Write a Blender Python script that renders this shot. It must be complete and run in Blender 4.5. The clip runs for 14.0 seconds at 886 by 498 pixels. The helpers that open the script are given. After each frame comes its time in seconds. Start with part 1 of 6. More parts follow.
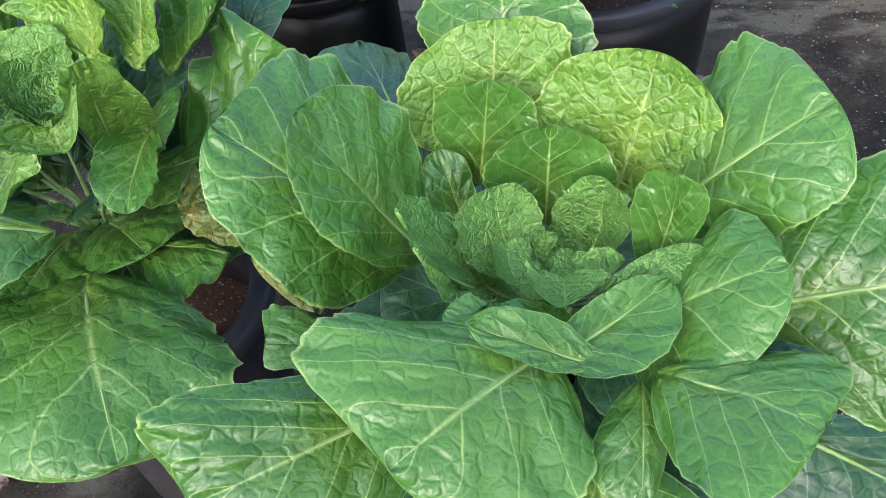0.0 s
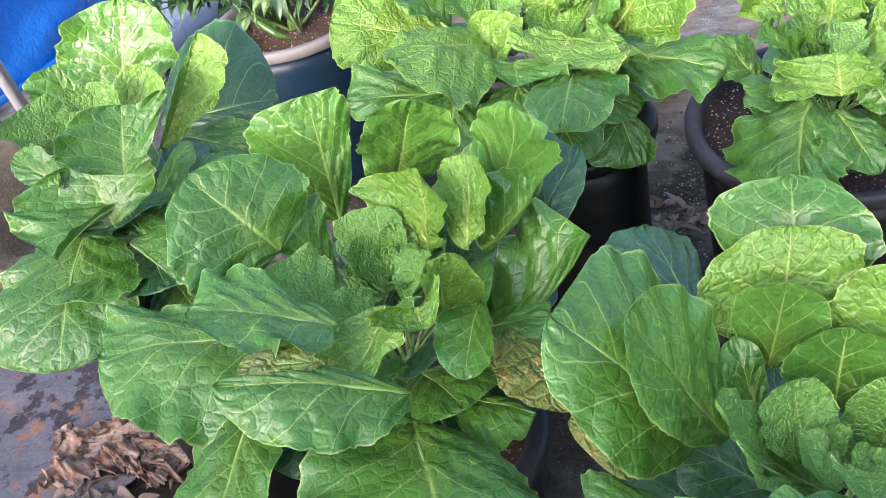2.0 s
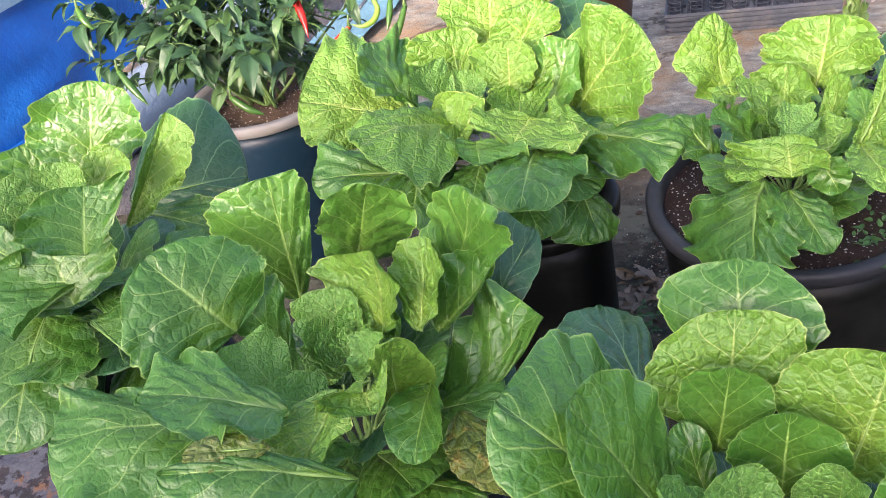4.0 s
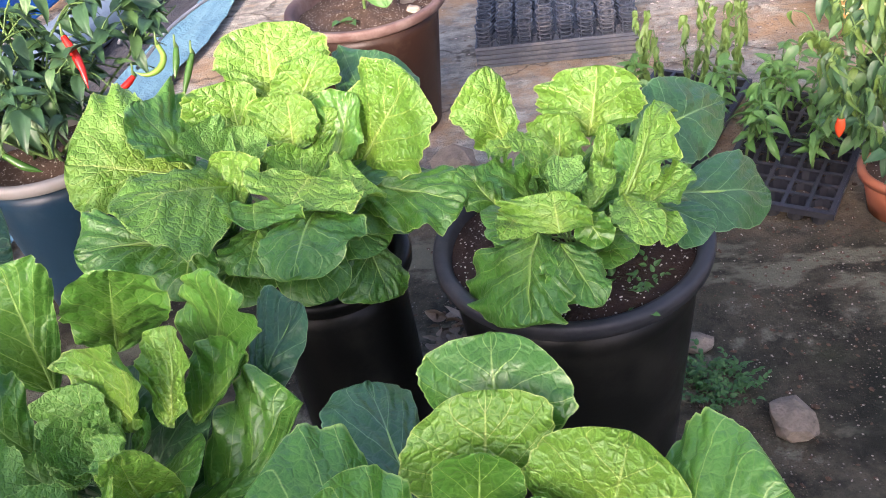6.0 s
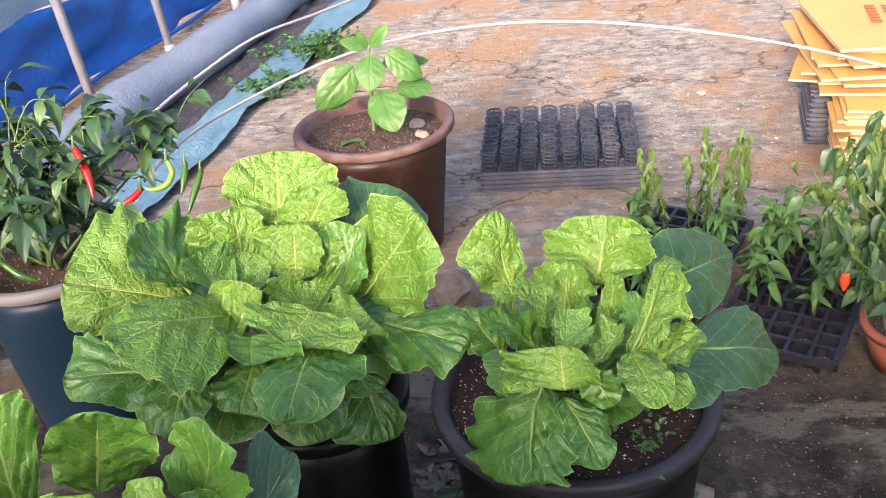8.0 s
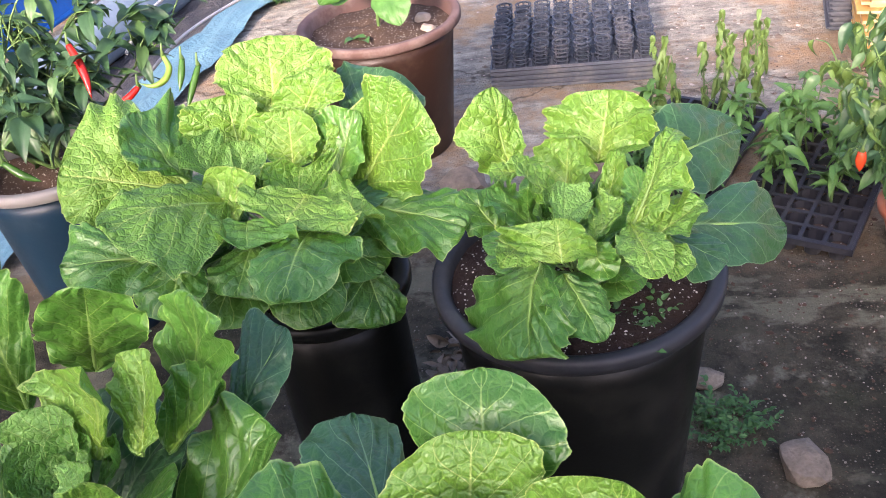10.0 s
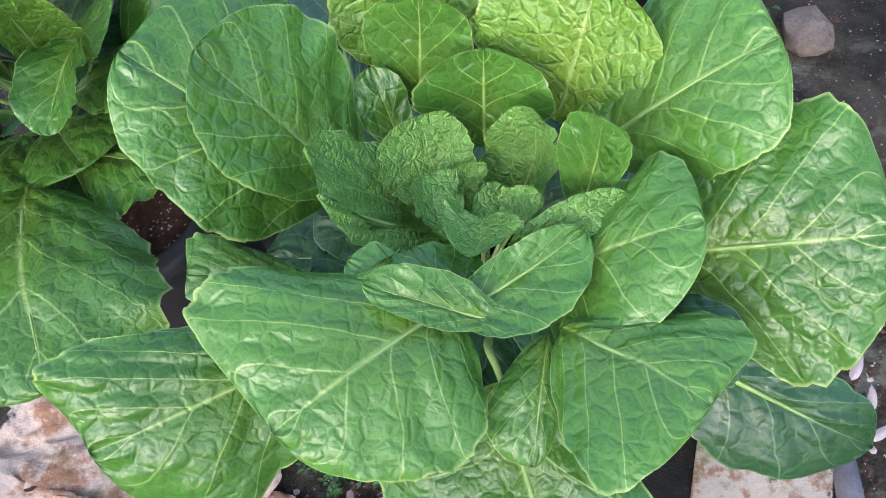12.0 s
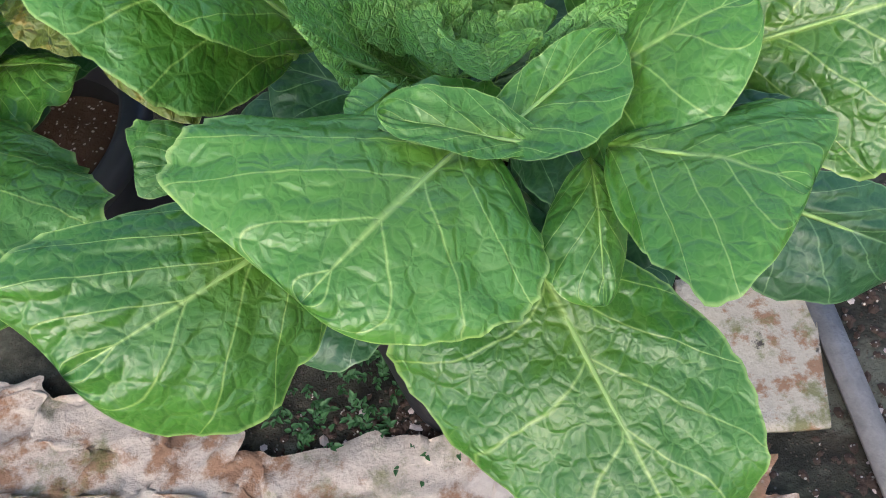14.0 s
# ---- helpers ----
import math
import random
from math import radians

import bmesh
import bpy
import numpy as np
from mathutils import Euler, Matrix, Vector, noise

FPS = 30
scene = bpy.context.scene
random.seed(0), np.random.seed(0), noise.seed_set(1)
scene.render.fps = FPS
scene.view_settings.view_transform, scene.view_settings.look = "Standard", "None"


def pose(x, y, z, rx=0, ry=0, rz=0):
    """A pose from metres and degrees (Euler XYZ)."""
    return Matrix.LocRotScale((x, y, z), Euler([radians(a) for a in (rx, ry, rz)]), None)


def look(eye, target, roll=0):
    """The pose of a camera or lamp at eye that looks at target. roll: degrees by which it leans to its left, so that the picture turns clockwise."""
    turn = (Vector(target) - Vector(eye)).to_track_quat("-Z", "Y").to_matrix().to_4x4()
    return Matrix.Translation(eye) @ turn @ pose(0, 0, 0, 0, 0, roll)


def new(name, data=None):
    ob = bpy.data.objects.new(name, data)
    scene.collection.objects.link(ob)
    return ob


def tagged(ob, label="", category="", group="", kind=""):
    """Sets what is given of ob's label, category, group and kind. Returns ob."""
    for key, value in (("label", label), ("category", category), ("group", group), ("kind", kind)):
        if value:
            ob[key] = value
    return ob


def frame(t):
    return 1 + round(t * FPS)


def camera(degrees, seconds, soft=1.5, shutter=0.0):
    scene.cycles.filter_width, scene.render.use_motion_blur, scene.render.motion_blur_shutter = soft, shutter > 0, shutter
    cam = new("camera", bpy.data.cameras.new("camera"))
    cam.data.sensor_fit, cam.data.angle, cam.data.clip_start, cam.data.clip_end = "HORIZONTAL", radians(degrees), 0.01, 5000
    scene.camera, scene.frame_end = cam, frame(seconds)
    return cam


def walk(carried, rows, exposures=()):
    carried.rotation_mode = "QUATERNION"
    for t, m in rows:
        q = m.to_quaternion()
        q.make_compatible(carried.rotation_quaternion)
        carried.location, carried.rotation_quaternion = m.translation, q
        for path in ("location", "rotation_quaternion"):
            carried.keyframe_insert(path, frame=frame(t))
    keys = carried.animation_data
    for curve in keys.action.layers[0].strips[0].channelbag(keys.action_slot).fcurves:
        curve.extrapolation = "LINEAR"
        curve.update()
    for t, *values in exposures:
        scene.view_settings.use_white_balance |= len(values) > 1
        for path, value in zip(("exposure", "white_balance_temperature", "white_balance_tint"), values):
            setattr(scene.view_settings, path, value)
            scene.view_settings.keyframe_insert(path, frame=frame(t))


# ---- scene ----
cam = camera(53.1, 14.0, 1.0)
PATH = [
    (0, (0.3142, 0.3408, 1.1445), (0.1542, 1.3198, 0.0200), -9.26),
    (0.5, (0.2843, 0.3408, 1.1963), (0.0830, 1.3207, 0.0788), -10.33),
    (1, (0.2621, 0.3278, 1.2466), (-0.0599, 1.3173, 0.1670), -14.90),
    (1.5, (0.2310, 0.3052, 1.2704), (-0.1436, 1.3237, 0.2356), -14.79),
    (2, (0.2171, 0.2934, 1.2925), (-0.2194, 1.3612, 0.3333), -15.32),
    (2.2, (0.2121, 0.2901, 1.2958), (-0.2378, 1.3602, 0.3460), -15.46),
    (4.3, (0.268, 0.317, 1.306), (-0.129, 1.469, 0.431), -13.9),
    (4.5, (0.276, 0.327, 1.306), (-0.100, 1.486, 0.431), -13.6),
    (5, (0.303, 0.348, 1.312), (-0.019, 1.520, 0.433), -13.1),
    (5.5, (0.328, 0.367, 1.311), (0.069, 1.545, 0.419), -12.4),
    (6, (0.358, 0.391, 1.314), (0.178, 1.579, 0.415), -10.5),
    (6.5, (0.352, 0.422, 1.337), (0.202, 1.664, 0.510), -8.9),
    (7, (0.346, 0.439, 1.356), (0.207, 1.731, 0.607), -7.1),
    (7.2, (0.342, 0.441, 1.359), (0.207, 1.745, 0.630), -6.5),
    (9.3, (0.354, 0.438, 1.305), (0.165, 1.667, 0.467), -7.5),
    (9.5, (0.358, 0.442, 1.299), (0.166, 1.665, 0.451), -7.8),
    (10, (0.375, 0.436, 1.288), (0.172, 1.642, 0.420), -9.2),
    (10.5, (0.369, 0.402, 1.259), (0.158, 1.539, 0.303), -10.5),
    (11, (0.368, 0.351, 1.230), (0.142, 1.337, 0.123), -12.2),
    (11.5, (0.381, 0.376, 1.192), (0.150, 1.220, -0.027), -13.4),
    (12, (0.399, 0.416, 1.162), (0.165, 1.164, -0.117), -15.0),
    (12.5, (0.415, 0.444, 1.156), (0.175, 1.162, -0.139), -17.6),
    (13, (0.367, 0.444, 1.120), (0.129, 1.186, -0.162), -21.5),
    (13.5, (0.323, 0.416, 1.073), (0.159, 1.139, -0.231), -18.5),
    (14, (0.308, 0.396, 1.056), (0.255, 1.096, -0.270), -12.1),
]
walk(cam, [(t, look(eye, target, roll)) for t, eye, target, roll in PATH], [(0, 1.94, 5370.0, 23.5), (2, 1.98, 5470.0, 25.5), (4.5, 1.75, 5820.0, 25.5), (6, 1.75, 5670.0, 27.5), (7, 1.38, 5820.0, 29.0), (9.5, 1.76, 5770.0, 30.5), (10.5, 1.81, 5620.0, 27.5), (11, 2.00, 5620.0, 24.5), (11.5, 2.01, 5520.0, 24.5), (12.5, 1.90, 5370.0, 22.5), (14, 1.70, 5520.0, 15.5)])

# ---- light: low warm sun from behind the camera, hazy open sky ----
HAZE = (2.7, 3.2, 3.8)
world = bpy.data.worlds.new("sky")
scene.world = world
world.use_nodes = True
SUN_EL, SUN_AZ = 22.0, 195.0   # degrees: height, and bearing from +y towards +x
sky = world.node_tree.nodes.new("ShaderNodeTexSky")
sky.sky_type, sky.sun_disc = "NISHITA", False
sky.dust_density = 10.0
sky.sun_elevation, sky.sun_rotation = radians(SUN_EL), radians(SUN_AZ)
back = world.node_tree.nodes["Background"]
back.inputs["Strength"].default_value = 0.15
haze = world.node_tree.nodes.new("ShaderNodeMix")
haze.data_type = "RGBA"
haze.inputs[0].default_value = 0.03
haze.inputs[7].default_value = (HAZE[0], HAZE[1], HAZE[2], 1)
world.node_tree.links.new(sky.outputs["Color"], haze.inputs[6])
world.node_tree.links.new(haze.outputs[2], back.inputs["Color"])
sun = new("sun", bpy.data.lights.new("sun", "SUN"))
sun.data.energy, sun.data.angle, sun.data.color = 2.45, radians(5.0), (1.0, 0.77, 0.52)
sun_way = Vector((math.sin(radians(SUN_AZ)) * math.cos(radians(SUN_EL)), math.cos(radians(SUN_AZ)) * math.cos(radians(SUN_EL)), math.sin(radians(SUN_EL))))
sun.matrix_world = look(sun_way * 20, (0, 0, 0))


# ---- materials ----
class Nodes:
    """Short hand for building a node material."""

    def __init__(self, name):
        self.mat = bpy.data.materials.new(name)
        self.mat.use_nodes = True
        self.tree = self.mat.node_tree
        self.bsdf = self.tree.nodes["Principled BSDF"]
        self.out = self.tree.nodes["Material Output"]

    def put(self, value, socket):
        if hasattr(value, "is_output"):
            self.tree.links.new(value, socket)
        else:
            socket.default_value = value

    def node(self, kind, out=0, op="", feature="", **ins):
        n = self.tree.nodes.new("ShaderNode" + kind)
        if op:
            n.operation = op
        if feature:
            n.feature = feature
        for key, value in ins.items():
            self.put(value, n.inputs[int(key[1:])] if key[1:].isdigit() else n.inputs[key.replace("_", " ")])
        return n.outputs[out]

    def math(self, op, a, b=0.0, c=0.0):
        return self.node("Math", op=op, i0=a, i1=b, i2=c)

    def noise(self, scale, detail=3.0, rough=0.6, vec=None, out=0):
        ins = {"Scale": scale, "Detail": detail, "Roughness": rough}
        if vec is not None:
            ins["Vector"] = vec
        return self.node("TexNoise", out, **ins)

    def ramp(self, value, *stops, ease=False):
        n = self.tree.nodes.new("ShaderNodeValToRGB")
        n.color_ramp.interpolation = "EASE" if ease else "LINEAR"
        els = n.color_ramp.elements
        while len(els) < len(stops):
            els.new(0.5)
        for el, (pos, col) in zip(els, stops):
            el.position = pos
            el.color = (*col, 1) if isinstance(col, tuple) else (col, col, col, 1)
        self.tree.links.new(value, n.inputs[0])
        return n.outputs[0]

    def mix(self, fac, a, b, kind="MIX"):
        n = self.tree.nodes.new("ShaderNodeMix")
        n.data_type, n.blend_type = "RGBA", kind
        self.put(fac, n.inputs[0])
        for v, s in ((a, n.inputs[6]), (b, n.inputs[7])):
            self.put((*v, 1) if isinstance(v, tuple) else v, s)
        return n.outputs[2]

    def bump(self, height, strength=0.5, distance=0.01, normal=None):
        ins = {"Strength": strength, "Distance": distance, "Height": height}
        if normal is not None:
            ins["Normal"] = normal
        return self.node("Bump", **ins)

    def done(self, color, rough=0.5, normal=None, metal=0.0, spec=0.5):
        self.put((*color, 1) if isinstance(color, tuple) else color, self.bsdf.inputs["Base Color"])
        self.put(rough, self.bsdf.inputs["Roughness"])
        self.put(metal, self.bsdf.inputs["Metallic"])
        self.put(spec, self.bsdf.inputs["Specular IOR Level"])
        if normal is not None:
            self.put(normal, self.bsdf.inputs["Normal"])
        return self.mat


def blade_material(name, dark, pale, vein, gloss=0.36, cells=85.0, clear=0.25, spots=0.0, relief_m=0.0042, yellow=(0.20, 0.33, 0.022)):
    """A cabbage blade: midrib and side veins from its own u, v, a net of fine veins with blisters between them."""
    n = Nodes(name)
    uv = n.node("UVMap")
    sep = n.tree.nodes.new("ShaderNodeSeparateXYZ")
    n.tree.links.new(uv, sep.inputs[0])
    obj = n.node("TexCoord", 3)
    wob = n.noise(22.0, 2.0, 0.5, obj)
    u = n.math("ABSOLUTE", n.math("MULTIPLY_ADD", sep.outputs[0], 2.0, -1.0))
    v = n.math("ADD", sep.outputs[1], n.math("MULTIPLY_ADD", wob, 0.08, -0.04))
    q = n.math("MULTIPLY", n.math("SUBTRACT", v, n.math("MULTIPLY", n.math("POWER", u, 0.8), 0.42)), 4.2)
    side = n.math("ABSOLUTE", n.math("SUBTRACT", n.math("FRACT", q), 0.5))
    taper = n.math("MULTIPLY_ADD", u, -0.026, 0.046)
    lateral = n.math("SUBTRACT", 1.0, n.math("MINIMUM", n.math("DIVIDE", side, taper), 1.0))
    rib = n.math("SUBTRACT", 1.0, n.math("MINIMUM", n.math("DIVIDE", u, n.math("MULTIPLY_ADD", sep.outputs[1], -0.045, 0.056)), 1.0))
    warp = n.node("VectorMath", op="MULTIPLY_ADD", i0=n.noise(60.0, 2.0, 0.5, obj, 1), i1=(0.007, 0.007, 0.007), i2=obj)
    cell = n.node("TexVoronoi", 0, feature="DISTANCE_TO_EDGE", Vector=warp, Scale=cells)
    fine = n.node("TexVoronoi", 0, feature="DISTANCE_TO_EDGE", Vector=warp, Scale=cells * 2.7)
    net = n.ramp(cell, (0.0, 1.0), (0.03, 0.45), (0.07, 0.0))
    net2 = n.ramp(fine, (0.0, 1.0), (0.10, 0.0))
    web = n.math("MAXIMUM", n.math("MULTIPLY", net, 0.18), n.math("MULTIPLY", net2, 0.09))
    lines = n.math("MAXIMUM", n.math("MAXIMUM", n.math("MULTIPLY", lateral, 0.85), rib), web)
    mottled = n.ramp(n.noise(9.0, 3.0, 0.5, obj), (0.3, 0.0), (0.72, 1.0))
    tone = n.node("ObjectInfo", 5)
    bloom = n.math("POWER", n.math("MULTIPLY_ADD", sep.outputs[1], 0.6, n.math("MULTIPLY", u, 0.4)), 1.6)
    base = n.mix(n.math("MULTIPLY_ADD", tone, 0.25, n.math("MULTIPLY_ADD", bloom, 0.45, n.math("MULTIPLY", mottled, 0.35))), dark, pale)
    young = n.math("MULTIPLY", n.math("POWER", n.math("SUBTRACT", 1.0, n.math("MINIMUM", sep.outputs[1], 1.0)), 1.3), n.math("POWER", n.math("SUBTRACT", 1.0, u), 2.0))
    base = n.mix(n.math("MULTIPLY", young, 0.5), base, yellow)
    margin = n.ramp(u, (0.968, 0.0), (0.99, 0.7))
    base = n.mix(n.math("MAXIMUM", n.math("MULTIPLY", lines, 0.8), margin), base, vein)
    if spots:
        base = n.mix(n.math("MULTIPLY", n.ramp(n.noise(55.0, 3.0, 0.7, obj), (0.55, 0.0), (0.68, 1.0)), spots), base, (0.35, 0.27, 0.05))
    hump = n.ramp(cell, (0.0, 0.0), (0.20, 0.66), (0.50, 1.0), ease=True)
    hump2 = n.ramp(fine, (0.0, 0.0), (0.35, 1.0), ease=True)
    relief = n.math("ADD", n.math("MULTIPLY_ADD", hump2, 0.22, hump), n.math("MULTIPLY", n.math("MAXIMUM", lateral, rib), -0.12))
    grain = n.noise(420.0, 2.0, 0.6, obj)
    normal = n.bump(relief, 1.0, relief_m)
    normal = n.bump(grain, 0.10, 0.001, normal)
    rough = n.math("MULTIPLY_ADD", n.noise(35.0, 3.0, 0.6, obj), 0.16, gloss - 0.08)
    n.done(base, rough, normal, spec=0.62)
    glow = n.tree.nodes.new("ShaderNodeBsdfTranslucent")
    n.put(n.mix(0.5, base, n.mix(1.0, base, (1.6, 1.5, 0.5), "MULTIPLY")), glow.inputs["Color"])
    n.put(normal, glow.inputs["Normal"])
    both = n.tree.nodes.new("ShaderNodeMixShader")
    both.inputs[0].default_value = clear
    n.tree.links.new(n.bsdf.outputs[0], both.inputs[1])
    n.tree.links.new(glow.outputs[0], both.inputs[2])
    n.tree.links.new(both.outputs[0], n.out.inputs[0])
    return n.mat


GREEN = blade_material("cabbage_green", (0.013, 0.092, 0.005), (0.112, 0.295, 0.036), (0.36, 0.52, 0.13), gloss=0.33, cells=72.0, clear=0.06, relief_m=0.0009)
# yellow-green leaf colour, made paler to stand in for light on inner leaves
LIGHT = blade_material("cabbage_yellow_green_lit", (0.072, 0.215, 0.010), (0.180, 0.365, 0.042), (0.45, 0.56, 0.15), gloss=0.37, cells=84.0, clear=0.12, relief_m=0.0018, yellow=(0.32, 0.42, 0.03))
# blue-green leaf colour, darkened to paint the shade in gaps under the heads
DEEP = blade_material("cabbage_blue_green_gap_shade", (0.009, 0.050, 0.011), (0.045, 0.15, 0.044), (0.22, 0.36, 0.15), gloss=0.38, cells=60.0, clear=0.02, relief_m=0.0007, yellow=(0.07, 0.16, 0.03))
HEART = blade_material("cabbage_heart", (0.065, 0.22, 0.026), (0.215, 0.43, 0.075), (0.36, 0.54, 0.15), gloss=0.36, cells=150.0, clear=0.10, relief_m=0.0016)
OLD = blade_material("cabbage_old", (0.08, 0.14, 0.018), (0.20, 0.24, 0.03), (0.34, 0.38, 0.12), clear=0.1, spots=0.8, cells=60.0, relief_m=0.003)


def rib_material():
    n = Nodes("cabbage_rib")
    obj = n.node("TexCoord", 3)
    streak = n.noise(180.0, 3.0, 0.6, obj)
    return n.done(n.mix(streak, (0.22, 0.38, 0.08), (0.34, 0.50, 0.15)), 0.45, n.bump(streak, 0.2, 0.002))


RIB = rib_material()


def plastic(name, a, b, rough=0.42, scuff=(0.35, 0.32, 0.28), amount=0.25):
    n = Nodes(name)
    obj = n.node("TexCoord", 3)
    dirt = n.ramp(n.noise(9.0, 6.0, 0.7, obj), (0.5, 0.0), (0.75, 1.0))
    fleck = n.noise(120.0, 3.0, 0.6, obj)
    col = n.mix(n.noise(5.0, 3.0, 0.6, obj), a, b)
    col = n.mix(n.math("MULTIPLY", dirt, amount), col, scuff)
    return n.done(col, n.math("MULTIPLY_ADD", dirt, 0.25, rough), n.bump(fleck, 0.12, 0.002), spec=0.32)


BLACK_POT = plastic("black_plastic", (0.0048, 0.0055, 0.0048), (0.010, 0.011, 0.0098), 0.36, (0.075, 0.074, 0.058), 0.35)
GREY_POT = plastic("grey_plastic", (0.012, 0.013, 0.015), (0.024, 0.026, 0.029), 0.45, (0.1, 0.095, 0.085), 0.2)
RIM_GREY = plastic("weathered_rim", (0.022, 0.025, 0.03), (0.045, 0.049, 0.056), 0.45, (0.16, 0.155, 0.145), 0.4)
BLUE_POT = plastic("blue_grey_plastic", (0.007, 0.025, 0.048), (0.016, 0.044, 0.074), 0.36, (0.12, 0.15, 0.16), 0.3)
PALE_RIM = plastic("pale_rim", (0.24, 0.235, 0.225), (0.33, 0.32, 0.30), 0.55, (0.3, 0.27, 0.2), 0.5)
BROWN_POT = plastic("brown_plastic", (0.022, 0.011, 0.007), (0.050, 0.024, 0.015), 0.40, (0.26, 0.19, 0.13), 0.22)
CUP_BLUE = plastic("blue_grey_cups", (0.030, 0.038, 0.055), (0.075, 0.09, 0.115), 0.36, (0.35, 0.33, 0.3), 0.3)
TERRACOTTA = plastic("terracotta_plastic", (0.36, 0.11, 0.05), (0.44, 0.16, 0.08), 0.55, (0.3, 0.24, 0.2), 0.4)
TRAY = plastic("tray_plastic", (0.02, 0.021, 0.026), (0.04, 0.042, 0.05), 0.4, (0.2, 0.19, 0.17), 0.3)
TRAY_GREY = plastic("grey_tray_plastic", (0.07, 0.082, 0.105), (0.15, 0.165, 0.19), 0.36, (0.42, 0.38, 0.32), 0.5)
WORN_BROWN = plastic("worn_brown_rim", (0.10, 0.058, 0.045), (0.20, 0.125, 0.105), 0.5, (0.36, 0.29, 0.25), 0.6)


def soil_material(name, a, b, fleck, amount):
    n = Nodes(name)
    obj = n.node("TexCoord", 3)
    grit = n.math("MULTIPLY_ADD", n.noise(45.0, 4.0, 0.7, obj), 0.5, n.math("MULTIPLY", n.noise(150.0, 6.0, 0.75, obj), 0.5))
    cell = n.node("TexVoronoi", 0, Vector=obj, Scale=160.0)
    white = n.math("MULTIPLY", n.ramp(cell, (0.22, 1.0), (0.32, 0.0)), n.ramp(n.noise(90.0, 2.0, 0.5, obj), (0.50, 0.0), (0.54, amount)))
    return n.done(n.mix(white, n.mix(grit, a, b), fleck), 0.9, n.bump(grit, 0.9, 0.012))


SOIL = soil_material("potting_soil", (0.010, 0.005, 0.0035), (0.05, 0.025, 0.016), (0.75, 0.72, 0.66), 1.0)
SOIL_DRY = soil_material("dry_potting_soil", (0.035, 0.020, 0.012), (0.15, 0.095, 0.058), (0.7, 0.64, 0.52), 0.9)


def ground_material():
    """Wet dark sheeting and mud near the pots, drying to pale dusty concrete further off."""
    n = Nodes("ground")
    obj = n.node("TexCoord", 3)
    sep = n.tree.nodes.new("ShaderNodeSeparateXYZ")
    n.tree.links.new(obj, sep.inputs[0])
    big = n.noise(1.3, 5.0, 0.6, obj)
    mid = n.noise(6.0, 6.0, 0.7, obj)
    fine = n.noise(70.0, 6.0, 0.7, obj)
    stretch = n.node("Mapping", Vector=obj, Scale=(5.0, 9.0, 1.0))
    streak = n.noise(2.2, 6.0, 0.72, stretch)
    edge = n.math("ADD", sep.outputs[1], n.math("MULTIPLY_ADD", big, 1.6, -0.8))
    far = n.ramp(n.math("MULTIPLY_ADD", edge, 0.25, 0.0), (0.52, 0.0), (0.66, 1.0))
    clods = n.noise(17.0, 7.0, 0.78, obj)
    wet = n.mix(n.ramp(clods, (0.3, 0.0), (0.7, 1.0)), (0.010, 0.0095, 0.008), (0.125, 0.108, 0.080))
    wet = n.mix(n.ramp(n.noise(3.4, 7.0, 0.75, obj), (0.47, 0.0), (0.60, 0.85)), wet, n.mix(fine, (0.06, 0.050, 0.040), (0.26, 0.215, 0.165)))
    wet = n.mix(n.ramp(n.noise(5.2, 6.0, 0.75, obj), (0.56, 0.0), (0.66, 0.7)), wet, (0.12, 0.08, 0.05))
    wet = n.mix(n.ramp(n.noise(4.3, 6.0, 0.7, obj, 0), (0.57, 0.0), (0.64, 0.85)), wet, n.mix(fine, (0.20, 0.18, 0.15), (0.42, 0.38, 0.32)))
    pale = n.noise(1.6, 6.0, 0.62, n.node("Mapping", Vector=obj, Scale=(1.3, 2.8, 1.0)))
    wet = n.mix(n.ramp(pale, (0.54, 0.0), (0.575, 0.85)), wet, n.mix(fine, (0.13, 0.118, 0.092), (0.40, 0.36, 0.285)))
    wet = n.mix(n.ramp(n.noise(2.3, 6.0, 0.66, obj), (0.40, 0.85), (0.50, 0.0)), wet, (0.016, 0.017, 0.012))
    wet = n.mix(n.ramp(n.noise(2.9, 4.0, 0.6, obj), (0.56, 0.0), (0.66, 0.5)), wet, (0.035, 0.045, 0.02))
    wet = n.mix(1.0, wet, (0.72, 0.78, 0.66), "MULTIPLY")
    dry = n.ramp(streak, (0.3, (0.13, 0.128, 0.13)), (0.48, (0.30, 0.295, 0.29)), (0.56, (0.42, 0.405, 0.385)), (0.7, (0.56, 0.54, 0.51)))
    dusty = n.ramp(n.noise(1.7, 8.0, 0.72, obj), (0.46, 0.0), (0.58, 0.9))
    dry = n.mix(dusty, dry, n.mix(fine, (0.24, 0.15, 0.09), (0.56, 0.40, 0.26)))
    dry = n.mix(n.ramp(n.noise(14.0, 6.0, 0.75, stretch), (0.60, 0.0), (0.66, 0.7)), dry, (0.11, 0.085, 0.065))
    crack = n.node("TexVoronoi", 0, feature="DISTANCE_TO_EDGE", Vector=n.node("VectorMath", op="MULTIPLY_ADD", i0=n.noise(4.0, 4.0, 0.6, obj, 1), i1=(0.5, 0.5, 0.0), i2=obj), Scale=1.1)
    dry = n.mix(n.ramp(crack, (0.0, 0.75), (0.012, 0.0)), dry, (0.06, 0.05, 0.045))
    dry = n.mix(1.0, dry, (1.22, 1.2, 1.03), "MULTIPLY")
    col = n.mix(far, wet, dry)
    grit = n.ramp(n.node("TexVoronoi", 0, Vector=obj, Scale=85.0), (0.10, 1.0), (0.2, 0.0))
